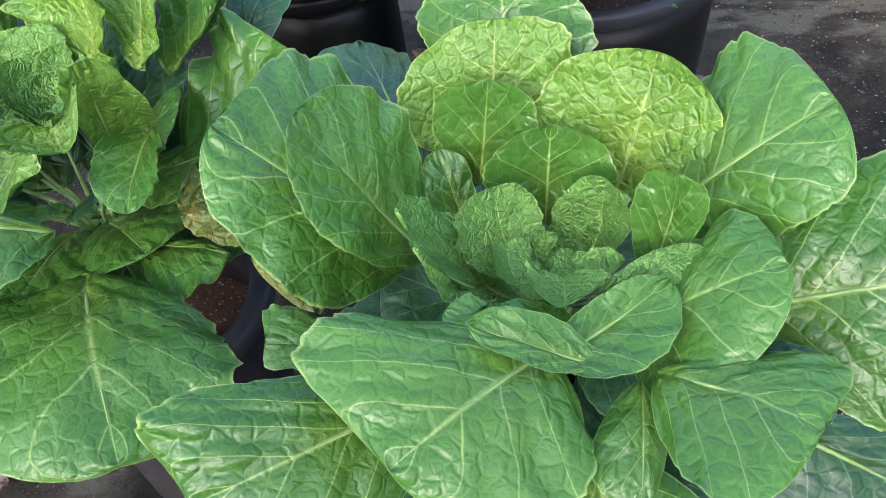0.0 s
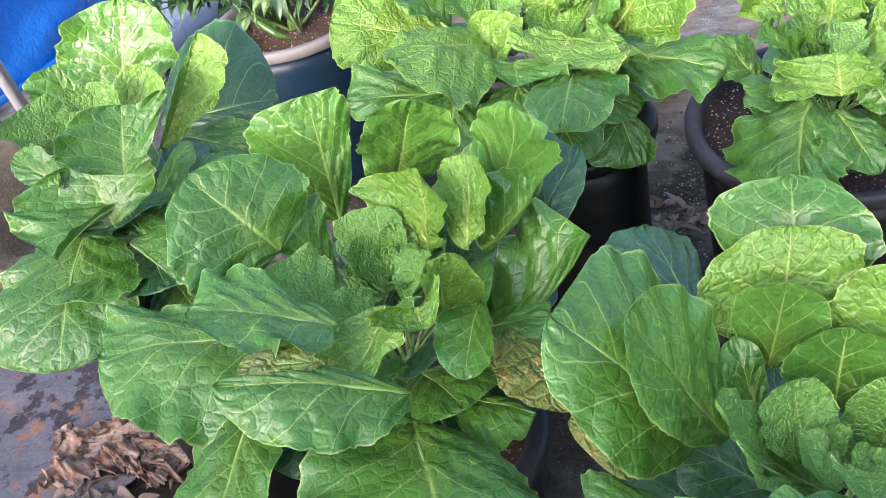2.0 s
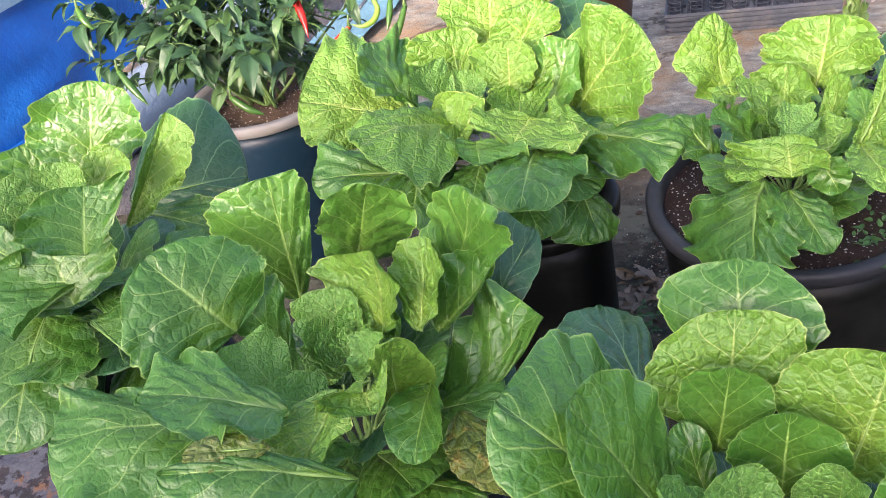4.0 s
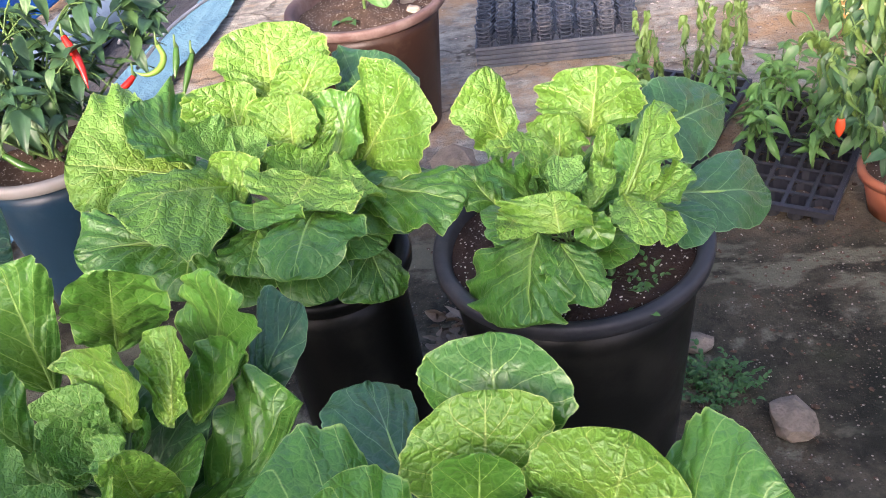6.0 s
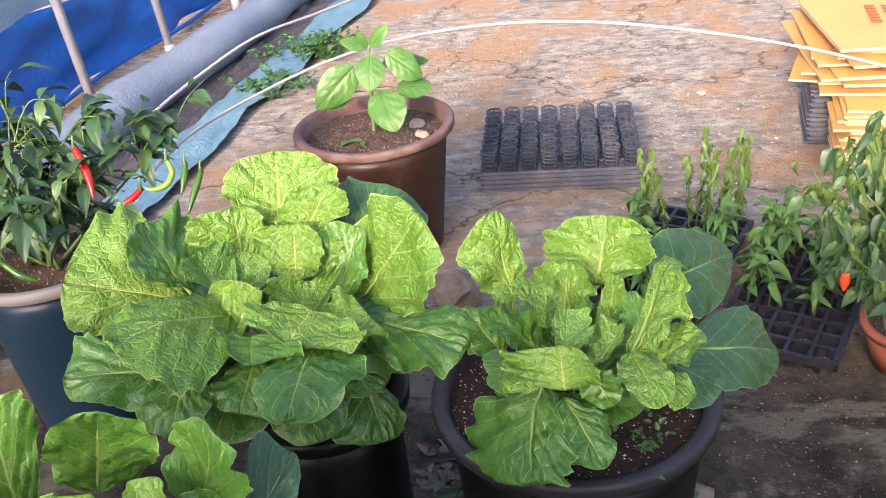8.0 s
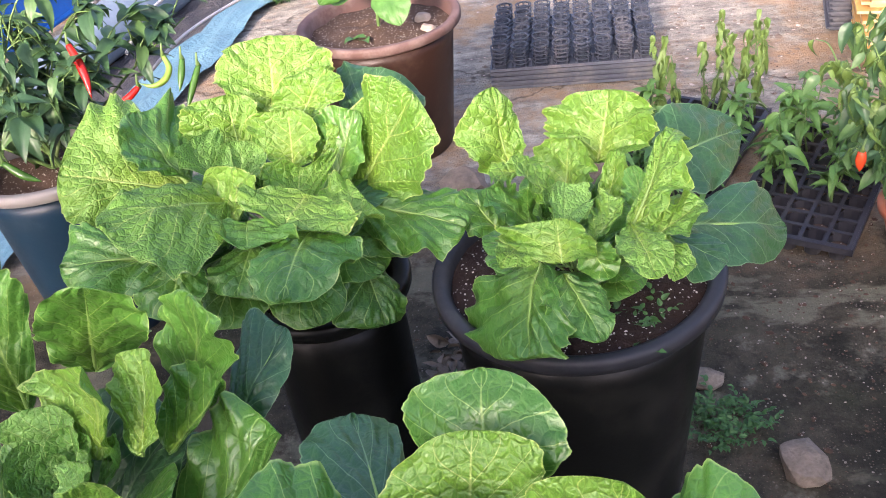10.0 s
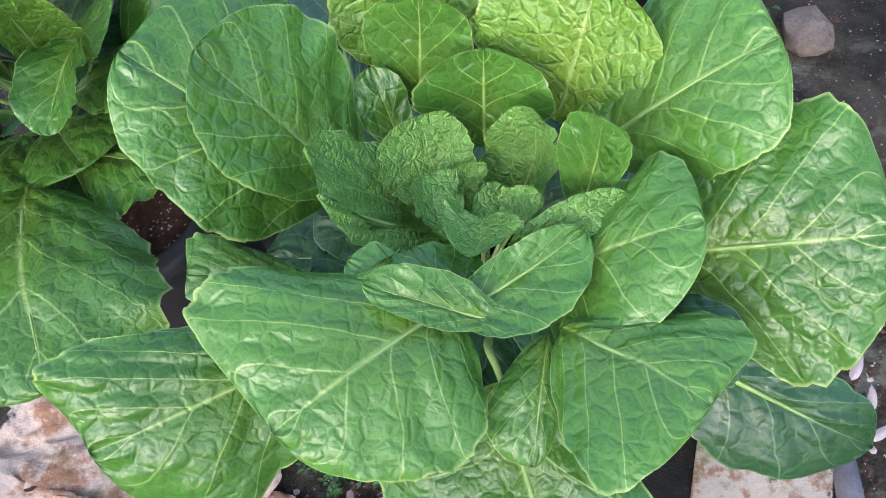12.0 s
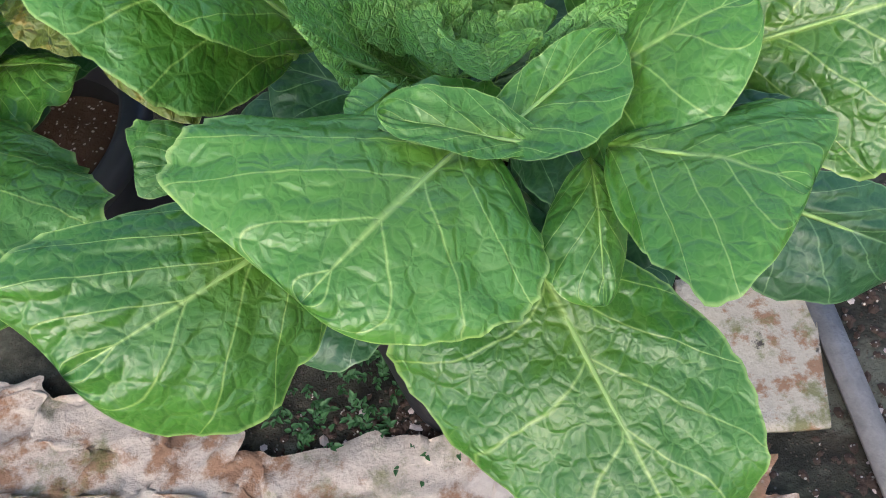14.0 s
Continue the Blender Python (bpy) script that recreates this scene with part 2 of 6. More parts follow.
    grit = n.math("MULTIPLY", grit, n.ramp(n.noise(9.0, 3.0, 0.6, obj), (0.48, 0.0), (0.62, 0.9)))
    crumb = n.ramp(n.node("TexVoronoi", 0, Vector=obj, Scale=150.0), (0.14, 1.0), (0.26, 0.0))
    crumb = n.math("MULTIPLY", crumb, n.ramp(n.noise(5.0, 5.0, 0.7, obj), (0.42, 0.0), (0.56, 0.8)))
    col = n.mix(crumb, col, (0.20, 0.155, 0.11))
    col = n.mix(grit, col, (0.42, 0.38, 0.31))
    col = n.mix(n.math("MULTIPLY", fine, 0.3), col, (0.03, 0.027, 0.024))
    rough = n.math("MULTIPLY_ADD", far, 0.4, n.math("MULTIPLY_ADD", mid, 0.25, 0.55))
    h = n.math("MULTIPLY_ADD", fine, 0.35, n.math("MULTIPLY_ADD", grit, 0.6, n.math("MULTIPLY_ADD", crumb, 0.5, n.math("MULTIPLY", clods, 1.2))))
    return n.done(col, rough, n.bump(h, 0.9, 0.012), spec=0.16)


GROUND = ground_material()


def simple(name, a, b, rough=0.6, scale=12.0, relief=0.3, depth=0.004, metal=0.0):
    n = Nodes(name)
    obj = n.node("TexCoord", 3)
    g = n.noise(scale, 6.0, 0.68, obj)
    f = n.noise(scale * 9, 4.0, 0.6, obj)
    col = n.mix(n.math("MULTIPLY_ADD", f, 0.4, n.math("MULTIPLY", n.ramp(g, (0.3, 0.0), (0.7, 1.0)), 0.6)), a, b)
    return n.done(col, rough, n.bump(n.math("MULTIPLY_ADD", f, 0.4, g), relief, depth), metal)


TARP = simple("blue_tarp", (0.004, 0.085, 0.42), (0.014, 0.19, 0.62), 0.42, 3.0, 0.6, 0.03)
TEAL = simple("teal_cloth", (0.10, 0.24, 0.31), (0.18, 0.33, 0.40), 0.7, 5.0, 0.6, 0.03)
FILM = simple("rolled_film", (0.20, 0.27, 0.34), (0.32, 0.39, 0.45), 0.42, 5.0, 0.5, 0.02)
FILM_BLUE = simple("greenhouse_film", (0.14, 0.30, 0.44), (0.34, 0.46, 0.52), 0.4, 5.0, 0.6, 0.03)
SHEET = simple("black_sheeting", (0.03, 0.03, 0.033), (0.12, 0.115, 0.11), 0.45, 6.0, 0.9, 0.03)
STEEL = simple("galvanised_tube", (0.36, 0.39, 0.44), (0.5, 0.53, 0.57), 0.4, 20.0, 0.15, 0.002, 0.25)
HOOP = simple("white_hoop", (0.50, 0.49, 0.45), (0.66, 0.65, 0.61), 0.45, 30.0, 0.1, 0.001)
CARD = simple("yellow_card", (0.60, 0.35, 0.085), (0.70, 0.45, 0.15), 0.6, 5.0, 0.1, 0.002)
CARD_EDGE = simple("card_edge", (0.62, 0.45, 0.20), (0.76, 0.62, 0.36), 0.7, 40.0, 0.4, 0.002)
CARD_BROWN = simple("brown_card", (0.22, 0.12, 0.055), (0.32, 0.19, 0.09), 0.7, 30.0, 0.3, 0.002)
INK = simple("ink", (0.18, 0.13, 0.07), (0.24, 0.17, 0.09), 0.7, 40.0, 0.05, 0.001)
RED_INK = simple("red_ink", (0.5, 0.09, 0.03), (0.55, 0.12, 0.04), 0.7, 40.0, 0.05, 0.001)
STONE = simple("stone", (0.075, 0.06, 0.042), (0.40, 0.34, 0.255), 0.9, 15.0, 0.8, 0.012)
DRY_LEAF = simple("dry_leaf", (0.10, 0.075, 0.05), (0.36, 0.29, 0.21), 0.85, 30.0, 0.6, 0.006)
GRIT = simple("grit", (0.16, 0.135, 0.105), (0.40, 0.35, 0.28), 0.85, 30.0, 0.3, 0.003)
PEBBLE = simple("pebble", (0.30, 0.25, 0.19), (0.50, 0.44, 0.36), 0.75, 30.0, 0.3, 0.003)
PEPPER_LEAF = simple("pepper_leaf", (0.022, 0.068, 0.026), (0.058, 0.13, 0.05), 0.42, 30.0, 0.25, 0.003)
PEPPER_LEAF_PALE = simple("pale_pepper_leaf", (0.045, 0.11, 0.03), (0.10, 0.20, 0.06), 0.45, 30.0, 0.25, 0.003)
WILTED_LEAF = simple("wilted_leaf", (0.06, 0.125, 0.022), (0.16, 0.26, 0.05), 0.55, 30.0, 0.3, 0.003)
SEEDLING_LEAF = simple("seedling_leaf", (0.06, 0.16, 0.028), (0.13, 0.28, 0.055), 0.45, 30.0, 0.25, 0.003)
YOUNG_LEAF = simple("young_leaf", (0.038, 0.125, 0.018), (0.095, 0.235, 0.04), 0.45, 24.0, 0.4, 0.004)
STEM = simple("green_stem", (0.07, 0.15, 0.035), (0.16, 0.26, 0.07), 0.5, 40.0, 0.2, 0.002)
RED_FRUIT = simple("red_chilli", (0.55, 0.012, 0.008), (0.68, 0.03, 0.012), 0.22, 20.0, 0.05, 0.002)
ORANGE_FRUIT = simple("orange_chilli", (0.7, 0.06, 0.012), (0.78, 0.10, 0.02), 0.25, 20.0, 0.05, 0.002)
GREEN_FRUIT = simple("green_chilli", (0.03, 0.10, 0.012), (0.08, 0.19, 0.025), 0.25, 20.0, 0.05, 0.002)
LIME_FRUIT = simple("lime_chilli", (0.16, 0.30, 0.03), (0.25, 0.40, 0.05), 0.28, 20.0, 0.05, 0.002)
WEED = simple("weed_leaf", (0.025, 0.09, 0.02), (0.07, 0.18, 0.04), 0.5, 40.0, 0.2, 0.002)


def stained(name, scale, low, high, brown, moss, black, relief, rough=0.85):
    """Bleached old cloth or board with brown rot, green algae and black specks."""
    n = Nodes(name)
    obj = n.node("TexCoord", 3)
    a, b, f = n.noise(scale, 7.0, 0.68, obj), n.noise(scale * 0.8, 7.0, 0.7, obj, 1), n.noise(140.0, 5.0, 0.7, obj)
    col = n.mix(f, low, high)
    sep = n.tree.nodes.new("ShaderNodeSeparateXYZ")
    n.tree.links.new(b, sep.inputs[0])
    col = n.mix(n.ramp(a, (brown, 0.0), (brown + 0.07, 0.85)), col, (0.33, 0.155, 0.06))
    col = n.mix(n.ramp(sep.outputs[1], (moss, 0.0), (moss + 0.1, 0.85)), col, (0.19, 0.19, 0.05))
    col = n.mix(n.ramp(sep.outputs[2], (black, 0.0), (black + 0.04, 0.9)), col, (0.05, 0.038, 0.028))
    return n.done(col, rough, n.bump(n.math("MULTIPLY_ADD", f, 0.3, a), relief, 0.02))


CLOTH = stained("rotten_cloth", 9.0, (0.58, 0.46, 0.33), (0.82, 0.72, 0.57), 0.52, 0.53, 0.63, 0.6)
MUD_FILM = stained("muddy_wet_film", 16.0, (0.07, 0.068, 0.07), (0.24, 0.23, 0.23), 0.56, 0.62, 0.52, 0.35, 0.2)
CRUST = stained("withered_scraps", 30.0, (0.30, 0.20, 0.13), (0.56, 0.44, 0.33), 0.5, 0.6, 0.55, 0.8)
CARDBOARD = stained("wet_white_board", 22.0, (0.40, 0.34, 0.23), (0.70, 0.62, 0.46), 0.53, 0.54, 0.64, 0.5)
PLANK = simple("grey_plank", (0.12, 0.115, 0.105), (0.32, 0.30, 0.27), 0.85, 22.0, 0.7, 0.006)
PEEL = simple("dry_husk", (0.5, 0.38, 0.29), (0.74, 0.66, 0.58), 0.8, 30.0, 0.5, 0.004)


# ---- building helpers ----
def mesh_object(name, bm, material, smooth=True):
    me = bpy.data.meshes.new(name)
    bm.to_mesh(me)
    bm.free()
    for m in material if isinstance(material, (list, tuple)) else [material]:
        me.materials.append(m)
    if smooth:
        me.polygons.foreach_set("use_smooth", [True] * len(me.polygons))
    return new(name, me)


def part(name, bm, material, parent, label="", smooth=True):
    """One mesh object under a thing or under a part."""
    ob = mesh_object(name, bm, material, smooth)
    ob.parent = parent
    ob.matrix_parent_inverse = parent.matrix_world.inverted() if parent.parent is None else (parent.parent.matrix_world @ parent.matrix_parent_inverse @ parent.matrix_basis).inverted()
    return tagged(ob, label)


def thing(name, label, category, group="", at=(0, 0, 0)):
    ob = new(name)
    ob.empty_display_size = 0.05
    ob.location = at
    ob.matrix_world = Matrix.Translation(at)
    return tagged(ob, label, category, group)


def lathe(profile, sides=48, centre=(0, 0), bm=None, wob=0.0):
    """A turned shape from (radius, height) pairs."""
    bm = bm or bmesh.new()
    rings = []
    for r, z in profile:
        ring = []
        for i in range(sides):
            a = 2 * math.pi * i / sides
            k = 1 + wob * math.sin(2 * a + 0.6)
            ring.append(bm.verts.new((centre[0] + r * k * math.cos(a), centre[1] + r * k * math.sin(a), z)))
        rings.append(ring)
    for lo, hi in zip(rings, rings[1:]):
        for i in range(sides):
            j = (i + 1) % sides
            bm.faces.new((lo[i], lo[j], hi[j], hi[i]))
    return bm


def tube(points, radius, sides=8, bm=None, caps=True):
    """A round tube along points; radius is one number or a function of 0..1."""
    bm = bm or bmesh.new()
    pts = [Vector(p) for p in points]
    rings = []
    for i, p in enumerate(pts):
        d = (pts[min(i + 1, len(pts) - 1)] - pts[max(i - 1, 0)]).normalized()
        s = d.cross(Vector((0.13, 0.31, 1.0))).normalized()
        up = s.cross(d)
        r = radius(i / (len(pts) - 1)) if callable(radius) else radius
        rings.append([bm.verts.new(p + (s * math.cos(2 * math.pi * k / sides) + up * math.sin(2 * math.pi * k / sides)) * r) for k in range(sides)])
    for lo, hi in zip(rings, rings[1:]):
        for k in range(sides):
            j = (k + 1) % sides
            bm.faces.new((lo[k], lo[j], hi[j], hi[k]))
    if caps:
        bm.faces.new(rings[0][::-1])
        bm.faces.new(rings[-1])
    return bm


def spline(points, steps=8):
    """A smooth line through points."""
    pts = [Vector(p) for p in points]
    pts = [2 * pts[0] - pts[1], *pts, 2 * pts[-1] - pts[-2]]
    line = []
    for a, b, c, d in zip(pts, pts[1:], pts[2:], pts[3:]):
        for k in range(steps):
            t = k / steps
            line.append(0.5 * (2 * b + (c - a) * t + (2 * a - 5 * b + 4 * c - d) * t * t + (3 * b - a - 3 * c + d) * t ** 3))
    return [*line, pts[-2]]


def box(size, at=(0, 0, 0), turn=None, bm=None, bevel=0.0):
    bm2 = bmesh.new()
    bmesh.ops.create_cube(bm2, size=1.0)
    bmesh.ops.scale(bm2, vec=size, verts=bm2.verts)
    if bevel:
        bmesh.ops.bevel(bm2, geom=bm2.edges[:], offset=bevel, segments=2, affect="EDGES")
    m = Matrix.Translation(at) @ (turn or Matrix())
    bmesh.ops.transform(bm2, matrix=m, verts=bm2.verts)
    if bm is None:
        return bm2
    me = bpy.data.meshes.new("scratch")
    bm2.to_mesh(me)
    bm2.free()
    bm.from_mesh(me)
    bpy.data.meshes.remove(me)
    return bm


def grid_sheet(corner, along, across, nx, ny, lift):
    """A sheet from a corner along two directions, lifted by a function of (s, t)."""
    bm = bmesh.new()
    c, a, b = Vector(corner), Vector(along), Vector(across)
    vs = [[bm.verts.new(c + a * (i / nx) + b * (j / ny) + Vector(lift(i / nx, j / ny))) for j in range(ny + 1)] for i in range(nx + 1)]
    for i in range(nx):
        for j in range(ny):
            bm.faces.new((vs[i][j], vs[i + 1][j], vs[i + 1][j + 1], vs[i][j + 1]))
    return bm


# ---- ground ----
def ground_height(x, y):
    near = max(0.0, 1 - math.hypot(x - 0.3, y - 1.5) / 5)
    return (noise.noise((x * 1.7, y * 1.7, 0.3)) * 0.008 + noise.noise((x * 7, y * 7, 1.3)) * 0.003) * near


bm = bmesh.new()
marks = [-400, -120, -40, -14, -6] + [-3 + 0.06 * i for i in range(101)] + [6, 14, 40, 120, 400]
rows = [-400, -120, -40, -10, -3] + [-1 + 0.06 * i for i in range(124)] + [9, 14, 40, 120, 400]
net = [[bm.verts.new((x, y, ground_height(x, y))) for y in rows] for x in marks]
for i in range(len(marks) - 1):
    for j in range(len(rows) - 1):
        bm.faces.new((net[i][j], net[i + 1][j], net[i + 1][j + 1], net[i][j + 1]))
tagged(mesh_object("ground", bm, GROUND), "dark wet yard ground drying to pale dusty concrete", "ground", kind="structure")


# ---- cabbages ----
CROWN = {}


def cabbage(at, label):
    ob = thing("cabbage_plant", label, "cabbage plant", "cabbages in pots", at)
    CROWN[ob.name] = Vector(at)
    return ob


def leaf(plant, material, base, tip, left, right, arch=0.0, cup=0.0, ruffle=0.045, sink=(0, 0, 0), stalk=True, root=True, pillow=1.0, full=0.52, narrow=0.34):
    """A blade between its base and tip, as wide in the middle as left and right stand apart. arch lifts the midrib's
    middle by a share of the length, sink lets its foot drop into the head, cup lifts (or drops) the margins by a share of the width; the face between the
    veins is puffed up into pillows."""
    b, t, wl, wr, drop = (Vector(p) for p in (base, tip, left, right, sink))
    rnd = random.Random(int(abs(b.x * 7919 + b.y * 104729 + t.x * 331) * 1000))
    seed = rnd.random() * 50
    chord = t - b
    length = chord.length
    way = chord.normalized()
    face = way.cross(wl - wr).normalized()
    if face.dot(Vector((0, -0.6, 0.8))) < 0:
        face = -face
    centre = b + chord * 0.5
    wl, wr = wl - centre, wr - centre
    width = (wl - wr).length
    nu, nv = (24, 58) if length > 0.10 else (16, 38)
    small = min(1.0, max(0.28, length / 0.16))

    def middle(v):
        return b + chord * v + face * (arch * length * 4 * v * (1 - v)) + drop * (1 - v) ** 2

    bm = bmesh.new()
    uvl = bm.loops.layers.uv.new("UVMap")
    cols = []
    for k in range(-nu, nu + 1):
        side = wl if k >= 0 else wr
        half = side.length
        u = abs(k) / nu
        slide = way * side.dot(way)
        out = side - slide
        s = seed + (7 if k < 0 else 0)
        col = []
        for i in range(nv + 1):
            v = (1 - math.cos(math.pi * i / nv)) / 2
            round_ = max(0.0, 4 * v * (1 - v))
            prof = round_ ** full * (1 - narrow * (1 - v) ** 3)
            lobes = 1 + (0.09 * noise.noise((v * 4.2, s, 0)) + (0.03 + 0.5 * ruffle) * noise.noise((v * 11, s, 3)) + (0.01 + 0.45 * ruffle) * noise.noise((v * 27, s, 6))) * u ** 2
            p = middle(v) + (out * prof + slide * (round_ * u ** 0.4)) * (u * lobes)
            q = 4.2 * (v - 0.42 * u ** 0.8)
            rung = abs(math.sin(math.pi * (q - 0.5) + math.pi / 2))
            span = u * half * prof
            bead = abs(math.sin(math.pi * span / (0.017 * small) + 5 * noise.noise((math.floor(q + 0.5) * 3.1, s, 1))))
            lift = (rung ** 0.7 * (0.45 + 0.55 * bead ** 0.6)) * min(1, u * 5) * (1 - 0.7 * u ** 4)
            puff = 0.0040 * lift + (0.0045 + 0.012 * ruffle) * noise.noise(p * 22 / small + Vector((0, seed, 0)))
            wave = math.sin(v * 13 + s) * 0.6 + math.sin(v * 31 + 2 * s) * 0.35 * u + noise.noise((v * 7, s, 9)) * 1.3
            edge = ruffle * u ** 2.4 * wave * min(1.0, prof + 0.15) * min(half, 0.09)
            groove = -0.0022 * max(0.0, 1 - u * half / (0.006 * small)) * (1 - v)
            bowl = cup * width * u * u * prof + 0.05 * width * u ** 7 * prof * noise.noise((v * 3, s, 4))
            tail = noise.noise((seed, v * 2.0, 2)) * 0.03 * length * v
            col.append(bm.verts.new(p + face * (bowl + edge + tail + (puff * pillow + groove) * small)))
        cols.append(col)
    for ki in range(2 * nu):
        for i in range(nv):
            f = bm.faces.new((cols[ki][i], cols[ki + 1][i], cols[ki + 1][i + 1], cols[ki][i + 1]))
            for loop, (uu, vv) in zip(f.loops, ((ki, i), (ki + 1, i), (ki + 1, i + 1), (ki, i + 1))):
                loop[uvl].uv = (uu / (2 * nu), (1 - math.cos(math.pi * vv / nv)) / 2)
    blade = part("leaf", bm, material, plant)
    if stalk:
        start = middle(0.0)
        foot = start - way * 0.03 - Vector((0, 0, 0.015))
        low = CROWN[plant.name]
        stem = [low.lerp(foot, 0.3), low.lerp(foot, 0.75) - Vector((0, 0, 0.012)), foot] if root else []
        line = spline([*stem, start - face * 0.003, middle(0.3) - face * 0.002, middle(0.6) - face * 0.0015, middle(0.84) - face * 0.001], 6)
        thick = (0.0052 if root else 0.0036) * max(0.45, small)
        part("midrib", tube(line, lambda a: thick * (1 - 0.88 * a ** 0.7), 7), RIB, blade, "pale green fleshy midrib")
    return blade


def fan_leaf(plant, material, at, az, length, half, z, rise, cup, arch, **more):
    """A leaf that points outwards along a bearing."""
    a = Vector((math.cos(radians(az)), math.sin(radians(az)), 0))
    aside = Vector((-a.y, a.x, 0)) * half
    run = Vector((a.x, a.y, rise)).normalized() * length
    b = Vector((at[0], at[1], z))
    leaf(plant, material, b, b + run, b + run * 0.58 + aside, b + run * 0.58 - aside, arch, cup, **more)


def heart(plant, at, spread, count, size, seed):
    """The crinkled young leaves folded together in the middle of a head."""
    rnd = random.Random(seed)
    for k in range(count):
        az = 137.5 * k + rnd.uniform(-15, 15)
        r = spread * math.sqrt((k + 0.3) / count)
        s = size * rnd.uniform(0.8, 1.2) * (0.6 + 0.5 * k / count)
        fan_leaf(plant, HEART, (at[0] + r * math.cos(radians(az)), at[1] + r * math.sin(radians(az))), az, s, s * rnd.uniform(0.36, 0.5), at[2] - 0.01 * k / count, rnd.uniform(1.2, 2.4), 0.22, -0.12, ruffle=0.09, pillow=1.5, stalk=False)


def under_leaves(plant, centre, rings, seed, deep=0.6):
    """The lower leaves that close the rosette under the outer ones: rings of (count, radius, height, length, rise).
    deep: share of leaves in DEEP, so that gaps look shaded.
    """
    rnd = random.Random(seed)
    for count, r, z, length, rise in rings:
        for k in range(count):
            az = 360 * (k + rnd.uniform(-0.25, 0.25)) / count
            at = (centre[0] + r * math.cos(radians(az)), centre[1] + r * math.sin(radians(az)))
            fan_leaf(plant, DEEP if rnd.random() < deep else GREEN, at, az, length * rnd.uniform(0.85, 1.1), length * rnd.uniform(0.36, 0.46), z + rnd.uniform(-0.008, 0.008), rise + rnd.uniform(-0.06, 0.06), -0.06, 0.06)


head_a = cabbage((0.315, 0.77, 0.5), "broad open green cabbage head with a crinkled heart")
leaf(head_a, GREEN, (0.406, 0.797, 0.649), (0.521, 0.822, 0.729), (0.457, 0.915, 0.715), (0.488, 0.744, 0.687), 0.06, -0.10, 0.05, (0.002, 0.031, -0.039), root=False)
leaf(head_a, LIGHT, (0.378, 0.832, 0.639), (0.409, 0.894, 0.725), (0.315, 0.898, 0.682), (0.452, 0.826, 0.669), -0.06, 0.10, 0.05, (-0.000, 0.032, -0.039), root=False)
leaf(head_a, LIGHT, (0.278, 0.863, 0.652), (0.287, 0.958, 0.719), (0.202, 0.907, 0.670), (0.352, 0.921, 0.704), -0.05, 0.08, 0.05, (-0.008, 0.040, -0.044), root=False)
leaf(head_a, GREEN, (0.293, 0.907, 0.694), (0.291, 1.035, 0.718), (0.207, 1.003, 0.695), (0.368, 0.945, 0.716), -0.02, -0.05, 0.05, (-0.001, 0.047, -0.052), root=False)
leaf(head_a, GREEN, (0.271, 0.862, 0.628), (0.280, 0.899, 0.705), (0.231, 0.887, 0.680), (0.320, 0.882, 0.669), -0.08, 0.12, 0.05, (-0.005, 0.023, -0.026), root=False)
leaf(head_a, GREEN, (0.323, 0.825, 0.617), (0.328, 0.863, 0.685), (0.272, 0.841, 0.653), (0.380, 0.843, 0.642), -0.10, 0.14, 0.05, (-0.002, 0.018, -0.024), root=False)
leaf(head_a, HEART, (0.302, 0.770, 0.616), (0.282, 0.821, 0.663), (0.252, 0.774, 0.649), (0.319, 0.811, 0.635), -0.12, 0.18, 0.1, (-0.002, 0.011, -0.016), stalk=False, full=0.4)
leaf(head_a, HEART, (0.345, 0.788, 0.579), (0.364, 0.816, 0.672), (0.318, 0.818, 0.595), (0.386, 0.787, 0.649), -0.12, 0.18, 0.1, (-0.001, 0.011, -0.017), stalk=False, full=0.4)
leaf(head_a, GREEN, (0.394, 0.746, 0.640), (0.411, 0.777, 0.712), (0.382, 0.782, 0.682), (0.428, 0.753, 0.695), -0.08, 0.12, 0.05, (0.001, 0.017, -0.025), root=False)
leaf(head_a, GREEN, (0.373, 0.690, 0.651), (0.471, 0.710, 0.695), (0.438, 0.774, 0.680), (0.402, 0.627, 0.664), 0.06, -0.08, 0.05, (-0.001, 0.020, -0.035), root=False)
leaf(head_a, GREEN, (0.446, 0.724, 0.628), (0.587, 0.715, 0.669), (0.526, 0.799, 0.703), (0.536, 0.640, 0.603), 0.05, -0.06, 0.05, (0.001, 0.006, -0.010))
leaf(head_a, GREEN, (0.239, 0.771, 0.647), (0.147, 0.807, 0.755), (0.176, 0.726, 0.714), (0.208, 0.878, 0.693), -0.03, 0.04, 0.05, (-0.010, 0.029, -0.040), root=False)
leaf(head_a, GREEN, (0.223, 0.764, 0.649), (0.080, 0.826, 0.735), (0.142, 0.713, 0.676), (0.156, 0.928, 0.723), 0.03, -0.05, 0.05, (-0.016, 0.040, -0.055), root=False)
leaf(head_a, DEEP, (0.222, 0.863, 0.634), (0.143, 1.076, 0.618), (0.110, 0.984, 0.640), (0.203, 1.037, 0.611), 0.04, -0.08, 0.05, (-0.004, 0.012, -0.013), root=False)
leaf(head_a, HEART, (0.320, 0.782, 0.555), (0.218, 0.755, 0.711), (0.262, 0.724, 0.649), (0.257, 0.804, 0.646), -0.06, 0.14, 0.1, (-0.002, 0.016, -0.025), root=False)
leaf(head_a, HEART, (0.332, 0.733, 0.659), (0.329, 0.696, 0.673), (0.307, 0.742, 0.650), (0.364, 0.713, 0.675), -0.10, 0.20, 0.1, (-0.001, 0.006, -0.008), stalk=False, full=0.4)
